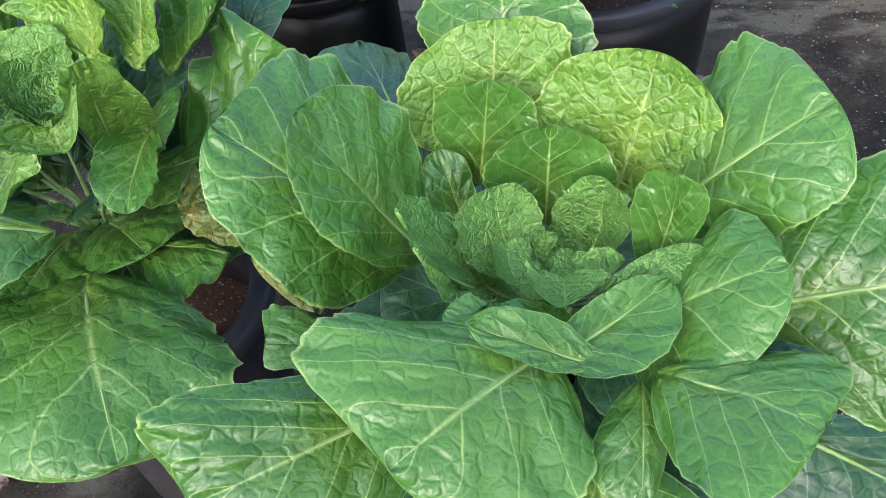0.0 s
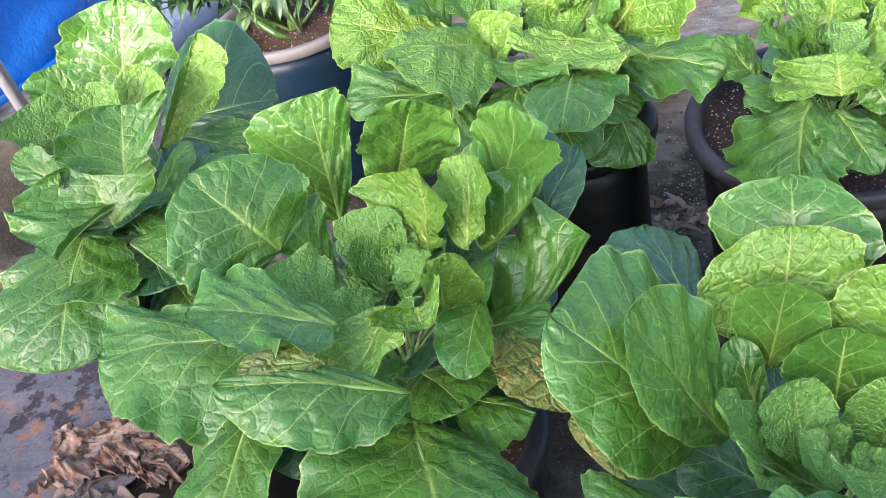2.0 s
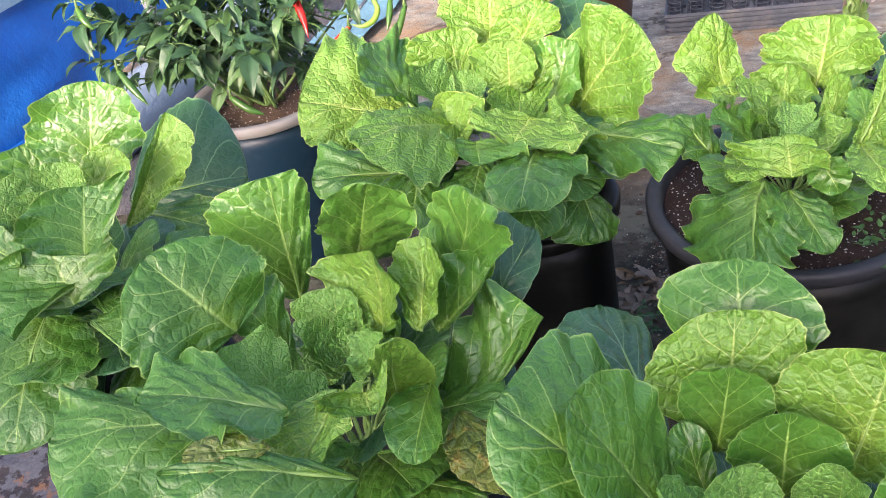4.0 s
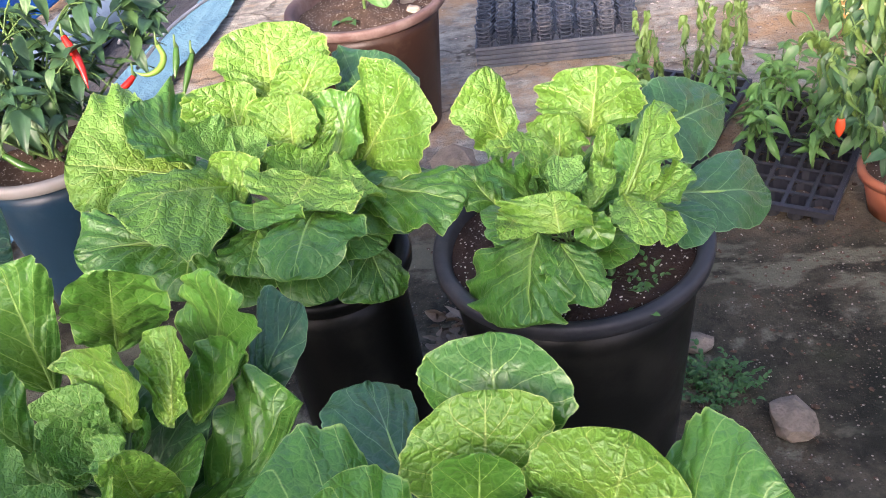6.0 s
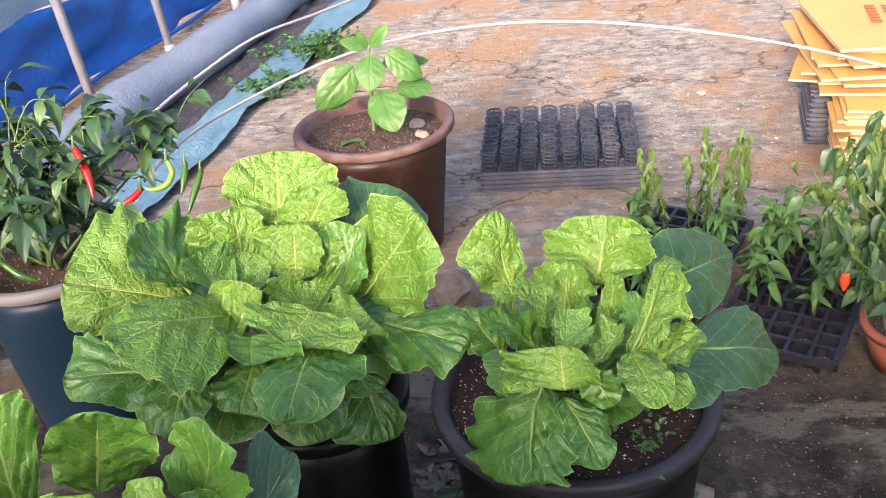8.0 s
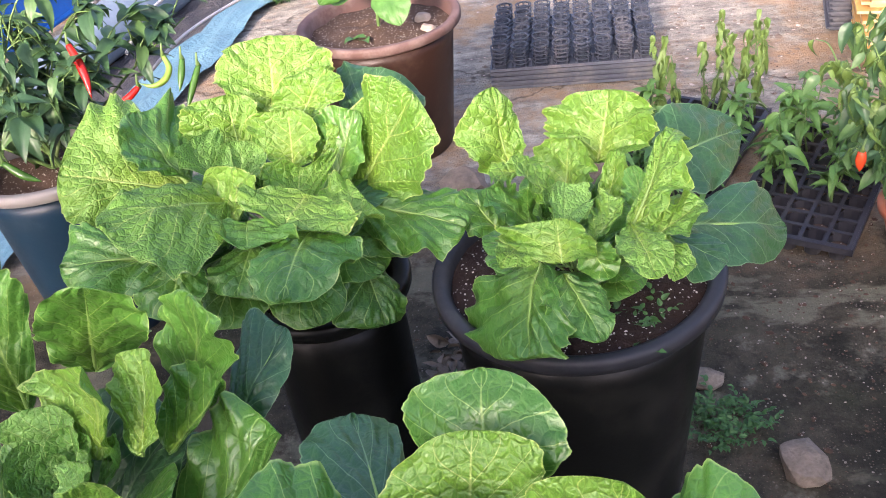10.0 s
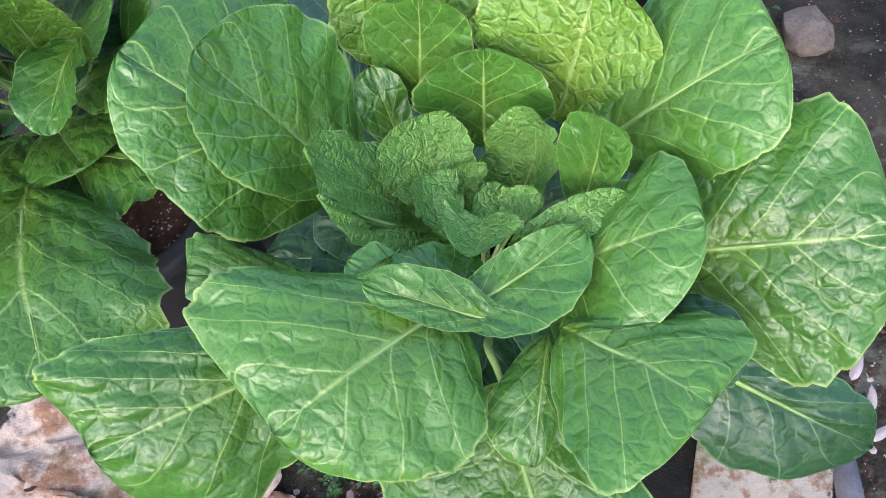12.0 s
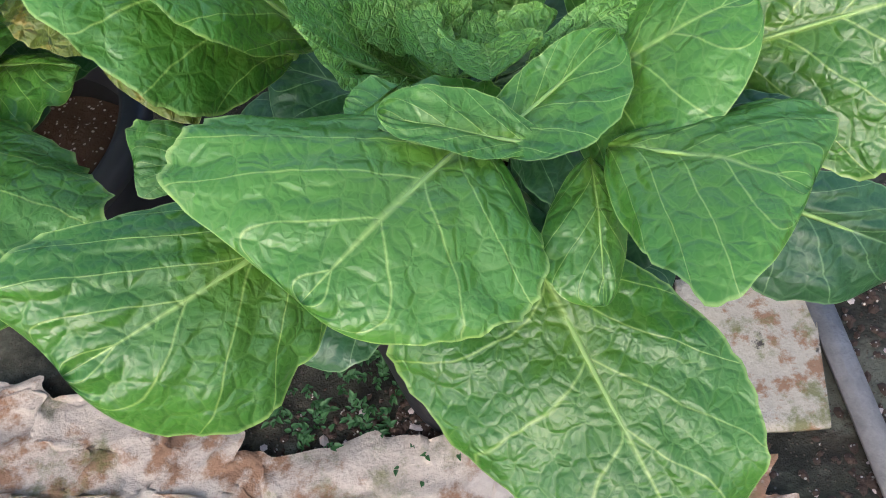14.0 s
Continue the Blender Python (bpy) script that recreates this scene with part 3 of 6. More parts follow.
leaf(head_a, HEART, (0.315, 0.764, 0.576), (0.229, 0.719, 0.709), (0.269, 0.715, 0.651), (0.271, 0.737, 0.645), -0.03, 0.05, 0.1, (-0.000, 0.000, -0.000), root=False)
leaf(head_a, HEART, (0.352, 0.707, 0.668), (0.427, 0.747, 0.668), (0.384, 0.737, 0.675), (0.396, 0.716, 0.660), -0.03, 0.05, 0.1, (-0.000, 0.000, -0.000), root=False)
leaf(head_a, GREEN, (0.320, 0.641, 0.695), (0.400, 0.716, 0.673), (0.344, 0.689, 0.688), (0.378, 0.642, 0.678), -0.05, 0.12, 0.05, (-0.002, 0.009, -0.018), root=False)
leaf(head_a, GREEN, (0.332, 0.666, 0.674), (0.286, 0.709, 0.661), (0.277, 0.670, 0.679), (0.330, 0.705, 0.657), -0.03, 0.05, 0.05, (-0.001, 0.005, -0.009), root=False)
leaf(head_a, GREEN, (0.323, 0.653, 0.690), (0.253, 0.682, 0.691), (0.274, 0.653, 0.695), (0.282, 0.694, 0.685), -0.03, 0.08, 0.05, (-0.002, 0.010, -0.017), root=False)
leaf(head_a, GREEN, (0.355, 0.645, 0.680), (0.271, 0.654, 0.715), (0.309, 0.635, 0.695), (0.316, 0.671, 0.702), -0.03, 0.08, 0.05, (-0.000, 0.005, -0.009), root=False)
leaf(head_a, GREEN, (0.319, 0.657, 0.683), (0.227, 0.567, 0.700), (0.177, 0.654, 0.728), (0.338, 0.568, 0.665), 0.10, -0.10, 0.05, (-0.001, 0.005, -0.009))
leaf(head_a, GREEN, (0.386, 0.650, 0.663), (0.469, 0.596, 0.683), (0.489, 0.657, 0.672), (0.397, 0.552, 0.685), 0.08, -0.08, 0.05, (0.000, 0.004, -0.007), root=False)
leaf(head_a, DEEP, (0.443, 0.686, 0.637), (0.498, 0.640, 0.645), (0.486, 0.678, 0.644), (0.478, 0.626, 0.641), 0.05, -0.05, 0.05, (0.001, 0.003, -0.005), root=False)
leaf(head_a, GREEN, (0.377, 0.652, 0.652), (0.369, 0.572, 0.636), (0.340, 0.604, 0.644), (0.389, 0.619, 0.644), 0.12, -0.15, 0.05, (-0.000, 0.003, -0.006), root=False)
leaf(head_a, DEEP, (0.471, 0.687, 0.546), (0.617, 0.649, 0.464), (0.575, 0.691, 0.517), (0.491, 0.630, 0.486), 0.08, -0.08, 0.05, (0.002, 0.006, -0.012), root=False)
leaf(head_a, GREEN, (0.239, 0.650, 0.650), (0.105, 0.560, 0.673), (0.093, 0.614, 0.712), (0.196, 0.549, 0.615), 0.10, -0.10, 0.05, (-0.002, 0.007, -0.011), root=False)
leaf(head_a, GREEN, (0.339, 0.647, 0.580), (0.409, 0.466, 0.495), (0.242, 0.596, 0.540), (0.454, 0.566, 0.554), 0.06, -0.08, 0.05, (0.001, 0.008, -0.015))
leaf(head_a, GREEN, (0.199, 0.718, 0.598), (0.110, 0.711, 0.620), (0.119, 0.746, 0.621), (0.132, 0.691, 0.612), 0.05, -0.08, 0.05, (-0.002, 0.004, -0.006), root=False)
leaf(head_a, GREEN, (0.260, 0.829, 0.606), (0.235, 0.880, 0.651), (0.223, 0.845, 0.633), (0.264, 0.866, 0.628), -0.05, 0.10, 0.05, (-0.004, 0.013, -0.017), root=False)
leaf(head_a, HEART, (0.311, 0.717, 0.657), (0.289, 0.786, 0.637), (0.284, 0.739, 0.657), (0.311, 0.778, 0.633), -0.12, 0.20, 0.1, (-0.002, 0.012, -0.019), stalk=False, full=0.4)
leaf(head_a, HEART, (0.330, 0.739, 0.649), (0.341, 0.780, 0.630), (0.322, 0.760, 0.644), (0.355, 0.768, 0.630), -0.12, 0.20, 0.1, (-0.001, 0.008, -0.012), stalk=False, full=0.4)
leaf(head_a, HEART, (0.316, 0.774, 0.609), (0.319, 0.800, 0.633), (0.306, 0.787, 0.629), (0.328, 0.796, 0.623), -0.12, 0.20, 0.1, (-0.001, 0.006, -0.009), stalk=False, full=0.4)
leaf(head_a, HEART, (0.350, 0.736, 0.641), (0.372, 0.753, 0.658), (0.348, 0.763, 0.635), (0.375, 0.730, 0.664), -0.10, 0.25, 0.1, (-0.000, 0.005, -0.008), stalk=False, full=0.4)
leaf(head_a, GREEN, (0.280, 0.686, 0.692), (0.261, 0.668, 0.697), (0.276, 0.652, 0.697), (0.284, 0.686, 0.691), 0.05, 0.10, 0.05, (-0.000, 0.001, -0.002), root=False)
leaf(head_a, OLD, (0.152, 0.755, 0.617), (0.089, 0.790, 0.632), (0.135, 0.743, 0.618), (0.104, 0.800, 0.631), 0.08, -0.10, 0.05, (-0.002, 0.003, -0.005), root=False)
head_b = cabbage((-0.14, 0.955, 0.5), "tall loose green cabbage with wavy upright leaves")
leaf(head_b, GREEN, (-0.224, 1.074, 0.639), (-0.244, 1.130, 0.788), (-0.326, 1.090, 0.735), (-0.192, 1.131, 0.762), -0.03, 0.05, 0.12, (-0.020, 0.034, -0.028), root=False)
leaf(head_b, GREEN, (-0.232, 0.941, 0.710), (-0.331, 0.976, 0.789), (-0.305, 0.861, 0.719), (-0.225, 1.038, 0.750), 0.02, -0.03, 0.12, (-0.019, 0.026, -0.023), root=False)
leaf(head_b, GREEN, (-0.157, 1.118, 0.657), (-0.100, 1.098, 0.796), (-0.188, 1.097, 0.728), (-0.065, 1.123, 0.709), -0.05, 0.06, 0.12, (-0.016, 0.034, -0.026), root=False)
leaf(head_b, GREEN, (-0.030, 1.053, 0.648), (0.024, 1.074, 0.792), (-0.060, 1.116, 0.713), (0.072, 1.011, 0.759), -0.04, 0.04, 0.12, (-0.012, 0.035, -0.029), root=False)
leaf(head_b, GREEN, (-0.023, 0.991, 0.661), (0.040, 1.037, 0.717), (-0.024, 1.060, 0.703), (0.011, 0.995, 0.678), -0.05, 0.18, 0.12, (-0.008, 0.021, -0.018), stalk=False, full=0.4)
leaf(head_b, LIGHT, (-0.030, 0.957, 0.696), (-0.040, 1.050, 0.750), (-0.074, 1.031, 0.716), (0.001, 0.990, 0.737), -0.06, 0.12, 0.12, (-0.009, 0.023, -0.021), root=False)
leaf(head_b, LIGHT, (-0.081, 0.972, 0.676), (-0.095, 1.033, 0.747), (-0.173, 1.067, 0.694), (-0.033, 0.968, 0.734), -0.08, 0.12, 0.12, (-0.009, 0.020, -0.018), root=False)
leaf(head_b, HEART, (-0.142, 0.975, 0.638), (-0.152, 1.030, 0.698), (-0.201, 1.005, 0.670), (-0.105, 1.000, 0.666), -0.10, 0.16, 0.12, (-0.009, 0.017, -0.016), stalk=False, full=0.4)
leaf(head_b, GREEN, (-0.205, 0.980, 0.648), (-0.260, 1.007, 0.715), (-0.266, 0.965, 0.705), (-0.227, 1.048, 0.698), -0.05, 0.10, 0.12, (-0.012, 0.018, -0.017), root=False)
leaf(head_b, HEART, (-0.156, 0.883, 0.670), (-0.221, 0.923, 0.713), (-0.218, 0.857, 0.720), (-0.195, 0.955, 0.689), -0.08, 0.14, 0.12, (-0.011, 0.016, -0.017), root=False)
leaf(head_b, HEART, (-0.088, 0.910, 0.666), (-0.079, 0.956, 0.696), (-0.112, 0.962, 0.674), (-0.059, 0.933, 0.698), -0.12, 0.20, 0.12, (-0.006, 0.011, -0.011), stalk=False, full=0.4)
leaf(head_b, LIGHT, (-0.043, 0.886, 0.641), (-0.020, 0.866, 0.771), (-0.045, 0.856, 0.742), (-0.003, 0.907, 0.674), -0.05, 0.10, 0.12, (-0.012, 0.026, -0.028), root=False)
leaf(head_b, LIGHT, (-0.082, 0.862, 0.706), (-0.108, 0.763, 0.683), (-0.035, 0.839, 0.722), (-0.150, 0.822, 0.674), 0.06, 0.10, 0.12, (-0.003, 0.006, -0.006), root=False)
leaf(head_b, GREEN, (-0.120, 0.817, 0.724), (-0.278, 0.821, 0.739), (-0.141, 0.750, 0.738), (-0.248, 0.878, 0.726), 0.05, 0.06, 0.12, (-0.005, 0.008, -0.008), root=False)
leaf(head_b, GREEN, (-0.044, 0.768, 0.692), (-0.199, 0.719, 0.753), (-0.093, 0.690, 0.697), (-0.131, 0.761, 0.730), 0.08, -0.06, 0.12, (-0.005, 0.008, -0.010), root=False)
leaf(head_b, GREEN, (-0.197, 0.858, 0.663), (-0.396, 0.801, 0.688), (-0.264, 0.726, 0.654), (-0.382, 0.871, 0.696), 0.07, -0.06, 0.12, (-0.008, 0.010, -0.011), root=False)
leaf(head_b, GREEN, (-0.269, 0.841, 0.582), (-0.281, 0.655, 0.506), (-0.346, 0.754, 0.544), (-0.224, 0.767, 0.554), 0.06, -0.06, 0.12, (-0.008, 0.009, -0.011), root=False)
leaf(head_b, GREEN, (-0.076, 0.810, 0.590), (0.014, 0.624, 0.598), (-0.178, 0.701, 0.608), (0.073, 0.737, 0.583), 0.10, -0.08, 0.12, (-0.006, 0.009, -0.012))
leaf(head_b, GREEN, (-0.012, 0.907, 0.591), (0.094, 1.010, 0.663), (0.004, 1.046, 0.649), (0.053, 0.978, 0.638), -0.06, 0.28, 0.12, (-0.013, 0.031, -0.036), stalk=False, full=0.4)
leaf(head_b, GREEN, (-0.054, 0.868, 0.563), (0.044, 0.839, 0.575), (0.001, 0.792, 0.581), (-0.019, 0.881, 0.563), 0.05, -0.10, 0.12, (-0.002, 0.005, -0.006), root=False)
leaf(head_b, DEEP, (0.015, 1.045, 0.620), (0.064, 1.161, 0.673), (0.008, 1.178, 0.673), (0.066, 1.082, 0.641), 0.03, -0.05, 0.05, (-0.002, 0.008, -0.007), root=False)
leaf(head_b, GREEN, (-0.009, 0.900, 0.675), (-0.006, 0.808, 0.665), (0.023, 0.834, 0.670), (-0.044, 0.861, 0.668), 0.08, 0.15, 0.12, (-0.002, 0.005, -0.005), stalk=False, full=0.4)
leaf(head_b, OLD, (0.003, 0.925, 0.607), (0.083, 0.839, 0.587), (0.003, 0.861, 0.596), (0.072, 0.895, 0.598), 0.06, -0.05, 0.12, (-0.002, 0.006, -0.007), root=False)
leaf(head_b, HEART, (-0.153, 0.955, 0.614), (-0.161, 0.995, 0.658), (-0.188, 0.974, 0.630), (-0.123, 0.987, 0.655), -0.12, 0.20, 0.12, (-0.007, 0.012, -0.012), stalk=False, full=0.4)
leaf(head_b, HEART, (-0.120, 0.895, 0.666), (-0.167, 0.863, 0.691), (-0.137, 0.835, 0.688), (-0.148, 0.910, 0.671), -0.10, 0.25, 0.12, (-0.007, 0.012, -0.012), stalk=False, full=0.4)
leaf(head_b, OLD, (-0.110, 0.759, 0.743), (-0.186, 0.742, 0.751), (-0.153, 0.729, 0.741), (-0.152, 0.767, 0.752), 0.05, -0.05, 0.12, (-0.003, 0.004, -0.004), root=False)
leaf(head_b, LIGHT, (-0.043, 0.832, 0.737), (-0.033, 0.814, 0.726), (-0.035, 0.858, 0.740), (-0.087, 0.794, 0.752), -0.10, 0.30, 0.12, (-0.000, 0.000, -0.000), stalk=False, full=0.4)
head_c = cabbage((-0.56, 1.12, 0.5), "green cabbage at the yard's tarpaulin side")
leaf(head_c, GREEN, (-0.599, 1.245, 0.716), (-0.601, 1.350, 0.835), (-0.689, 1.275, 0.789), (-0.517, 1.316, 0.760), -0.06, 0.08, 0.12, (-0.028, 0.033, -0.020), root=False)
leaf(head_c, GREEN, (-0.663, 1.236, 0.706), (-0.706, 1.276, 0.778), (-0.733, 1.230, 0.759), (-0.653, 1.292, 0.747), -0.06, 0.10, 0.12, (-0.017, 0.019, -0.012), root=False)
leaf(head_c, HEART, (-0.589, 1.162, 0.728), (-0.592, 1.211, 0.783), (-0.627, 1.175, 0.768), (-0.558, 1.202, 0.751), -0.10, 0.16, 0.12, (-0.013, 0.014, -0.009), stalk=False, full=0.4)
leaf(head_c, HEART, (-0.591, 1.110, 0.734), (-0.649, 1.126, 0.798), (-0.649, 1.075, 0.780), (-0.615, 1.168, 0.778), -0.08, 0.12, 0.12, (-0.017, 0.017, -0.012), root=False)
leaf(head_c, HEART, (-0.570, 1.099, 0.727), (-0.583, 1.145, 0.778), (-0.606, 1.109, 0.771), (-0.549, 1.158, 0.755), -0.10, 0.18, 0.12, (-0.013, 0.013, -0.009), stalk=False, full=0.4)
leaf(head_c, LIGHT, (-0.557, 1.233, 0.652), (-0.498, 1.352, 0.773), (-0.537, 1.288, 0.707), (-0.454, 1.293, 0.712), -0.04, 0.10, 0.12, (-0.030, 0.037, -0.025), root=False)
leaf(head_c, DEEP, (-0.676, 1.404, 0.581), (-0.479, 1.469, 0.581), (-0.647, 1.603, 0.675), (-0.524, 1.399, 0.554), 0.05, -0.06, 0.05, (-0.009, 0.012, -0.007), root=False)
leaf(head_c, GREEN, (-0.609, 1.320, 0.624), (-0.455, 1.295, 0.596), (-0.482, 1.347, 0.619), (-0.552, 1.256, 0.592), 0.05, -0.04, 0.12, (-0.007, 0.009, -0.006), root=False)
leaf(head_c, GREEN, (-0.459, 1.032, 0.754), (-0.474, 1.102, 0.808), (-0.524, 1.008, 0.792), (-0.432, 1.131, 0.791), -0.03, 0.16, 0.12, (-0.004, 0.005, -0.003), stalk=False, full=0.4)
leaf(head_c, GREEN, (-0.509, 1.025, 0.681), (-0.548, 1.079, 0.745), (-0.620, 0.996, 0.707), (-0.453, 1.095, 0.715), -0.02, 0.16, 0.12, (-0.004, 0.005, -0.004), stalk=False, full=0.4)
leaf(head_c, GREEN, (-0.507, 1.051, 0.697), (-0.539, 0.947, 0.694), (-0.615, 0.997, 0.712), (-0.528, 0.983, 0.695), 0.08, 0.12, 0.12, (-0.005, 0.005, -0.004), root=False)
leaf(head_c, GREEN, (-0.602, 1.065, 0.634), (-0.572, 0.886, 0.557), (-0.726, 0.941, 0.600), (-0.498, 1.017, 0.600), 0.08, -0.06, 0.12, (-0.010, 0.009, -0.008))
leaf(head_c, GREEN, (-0.558, 1.034, 0.740), (-0.657, 1.079, 0.755), (-0.618, 1.043, 0.735), (-0.597, 1.079, 0.766), -0.03, 0.12, 0.12, (-0.006, 0.005, -0.004), root=False)
leaf(head_c, GREEN, (-0.557, 1.105, 0.674), (-0.477, 1.045, 0.649), (-0.519, 1.062, 0.659), (-0.480, 1.116, 0.663), 0.05, -0.05, 0.12, (-0.005, 0.005, -0.004), root=False)
leaf(head_c, LIGHT, (-0.570, 1.213, 0.720), (-0.540, 1.266, 0.770), (-0.588, 1.246, 0.757), (-0.515, 1.228, 0.726), -0.05, 0.15, 0.12, (-0.014, 0.016, -0.010), stalk=False, full=0.4)
leaf(head_c, GREEN, (-0.494, 1.021, 0.656), (-0.425, 0.985, 0.625), (-0.475, 1.017, 0.649), (-0.440, 1.058, 0.651), 0.05, -0.05, 0.12, (-0.004, 0.004, -0.004), root=False)
head_d = cabbage((-0.05, 1.56, 0.5), "sunlit yellow-green cabbage over a tall black pot")
leaf(head_d, LIGHT, (-0.065, 1.668, 0.677), (-0.078, 1.771, 0.773), (-0.163, 1.707, 0.735), (0.029, 1.741, 0.721), -0.05, 0.08, 0.14, (-0.012, 0.036, -0.018), root=False, pillow=1.6)
leaf(head_d, LIGHT, (-0.037, 1.653, 0.663), (0.018, 1.712, 0.736), (-0.074, 1.690, 0.693), (0.050, 1.675, 0.705), -0.06, 0.10, 0.14, (-0.009, 0.028, -0.015), root=False, pillow=1.6)
leaf(head_d, LIGHT, (-0.033, 1.595, 0.625), (-0.038, 1.655, 0.695), (-0.100, 1.633, 0.675), (0.016, 1.621, 0.652), -0.10, 0.16, 0.14, (-0.008, 0.023, -0.013), stalk=False, full=0.4, pillow=1.6)
leaf(head_d, LIGHT, (-0.113, 1.605, 0.624), (-0.135, 1.674, 0.721), (-0.208, 1.621, 0.696), (-0.087, 1.666, 0.684), -0.06, 0.10, 0.14, (-0.012, 0.030, -0.017), root=False, pillow=1.6)
leaf(head_d, HEART, (-0.109, 1.569, 0.618), (-0.110, 1.621, 0.665), (-0.146, 1.574, 0.655), (-0.078, 1.613, 0.630), -0.12, 0.20, 0.14, (-0.007, 0.017, -0.010), stalk=False, full=0.4, pillow=1.6)
leaf(head_d, GREEN, (-0.170, 1.523, 0.658), (-0.263, 1.613, 0.730), (-0.239, 1.500, 0.715), (-0.230, 1.690, 0.701), -0.04, 0.08, 0.14, (-0.017, 0.035, -0.021), root=False, pillow=1.6)
leaf(head_d, LIGHT, (-0.199, 1.566, 0.618), (-0.388, 1.562, 0.663), (-0.336, 1.498, 0.598), (-0.309, 1.677, 0.737), 0.03, -0.04, 0.14, (-0.023, 0.046, -0.028), root=False, pillow=1.6)
leaf(head_d, LIGHT, (-0.106, 1.483, 0.641), (-0.210, 1.329, 0.710), (-0.088, 1.296, 0.652), (-0.202, 1.458, 0.691), 0.07, -0.05, 0.14, (-0.006, 0.013, -0.008), root=False, pillow=1.6)
leaf(head_d, GREEN, (-0.133, 1.386, 0.617), (-0.302, 1.349, 0.640), (-0.202, 1.313, 0.611), (-0.278, 1.420, 0.655), 0.06, -0.06, 0.14, (-0.005, 0.010, -0.008), root=False, pillow=1.6)
leaf(head_d, GREEN, (-0.136, 1.380, 0.632), (-0.140, 1.285, 0.589), (-0.094, 1.325, 0.605), (-0.200, 1.330, 0.611), 0.06, -0.08, 0.14, (-0.003, 0.006, -0.004), root=False, pillow=1.6)
leaf(head_d, LIGHT, (0.049, 1.580, 0.567), (0.172, 1.590, 0.738), (0.080, 1.646, 0.717), (0.190, 1.509, 0.625), -0.02, 0.04, 0.14, (-0.014, 0.052, -0.033), root=False, pillow=1.6)
leaf(head_d, DEEP, (0.058, 1.665, 0.645), (0.100, 1.761, 0.704), (0.016, 1.776, 0.698), (0.170, 1.668, 0.665), 0.03, -0.05, 0.05, (-0.002, 0.008, -0.004), root=False)
leaf(head_d, LIGHT, (0.036, 1.447, 0.603), (0.102, 1.487, 0.620), (0.042, 1.546, 0.620), (0.128, 1.424, 0.614), 0.04, 0.10, 0.14, (-0.002, 0.005, -0.003), root=False, pillow=1.6)
leaf(head_d, LIGHT, (0.017, 1.479, 0.645), (-0.004, 1.403, 0.641), (0.104, 1.412, 0.616), (-0.072, 1.440, 0.662), 0.04, 0.16, 0.14, (-0.002, 0.005, -0.003), stalk=False, full=0.4, pillow=1.6)
leaf(head_d, GREEN, (0.029, 1.419, 0.623), (0.028, 1.256, 0.629), (0.112, 1.371, 0.615), (-0.030, 1.328, 0.633), 0.10, -0.06, 0.14, (-0.003, 0.010, -0.007), root=False, pillow=1.6)
leaf(head_d, GREEN, (0.061, 1.560, 0.569), (0.237, 1.490, 0.566), (0.202, 1.574, 0.579), (0.155, 1.439, 0.552), 0.06, -0.06, 0.14, (-0.003, 0.012, -0.008), root=False, pillow=1.6)
leaf(head_d, GREEN, (0.065, 1.503, 0.540), (0.108, 1.411, 0.454), (0.025, 1.396, 0.516), (0.133, 1.470, 0.465), 0.05, -0.06, 0.14, (-0.002, 0.008, -0.006), root=False, pillow=1.6)
leaf(head_d, GREEN, (-0.053, 1.415, 0.616), (-0.059, 1.325, 0.589), (0.000, 1.332, 0.586), (-0.105, 1.361, 0.604), 0.06, -0.06, 0.14, (-0.002, 0.006, -0.004), root=False, pillow=1.6)
leaf(head_d, LIGHT, (-0.085, 1.447, 0.619), (-0.154, 1.516, 0.645), (-0.253, 1.528, 0.623), (-0.045, 1.496, 0.664), -0.06, 0.16, 0.14, (-0.003, 0.006, -0.004), stalk=False, full=0.4, pillow=1.6)
leaf(head_d, LIGHT, (0.002, 1.474, 0.606), (-0.009, 1.562, 0.644), (-0.061, 1.498, 0.664), (0.030, 1.610, 0.629), -0.06, 0.14, 0.14, (-0.002, 0.006, -0.004), root=False, pillow=1.6)
leaf(head_d, HEART, (-0.124, 1.543, 0.637), (-0.170, 1.570, 0.700), (-0.179, 1.517, 0.688), (-0.137, 1.611, 0.680), -0.10, 0.18, 0.14, (-0.009, 0.020, -0.012), stalk=False, full=0.4, pillow=1.6)
leaf(head_d, GREEN, (0.028, 1.575, 0.598), (0.066, 1.653, 0.686), (0.008, 1.653, 0.670), (0.080, 1.586, 0.623), -0.04, 0.15, 0.14, (-0.009, 0.031, -0.019), stalk=False, full=0.4, pillow=1.6)
leaf(head_d, LIGHT, (-0.010, 1.603, 0.614), (0.019, 1.650, 0.670), (-0.000, 1.626, 0.640), (0.039, 1.632, 0.654), -0.08, 0.15, 0.14, (-0.006, 0.020, -0.012), stalk=False, full=0.4, pillow=1.6)
leaf(head_d, GREEN, (-0.060, 1.432, 0.638), (-0.045, 1.371, 0.634), (0.030, 1.382, 0.631), (-0.113, 1.420, 0.640), 0.05, 0.12, 0.14, (-0.002, 0.004, -0.003), root=False, pillow=1.6)
head_e = cabbage((0.39, 1.46, 0.47), "small yellow-green cabbage in a wide black pot")
leaf(head_e, LIGHT, (0.308, 1.524, 0.622), (0.286, 1.585, 0.737), (0.241, 1.525, 0.677), (0.330, 1.564, 0.668), -0.03, -0.06, 0.2, (-0.002, 0.033, -0.021), root=False, pillow=1.6)
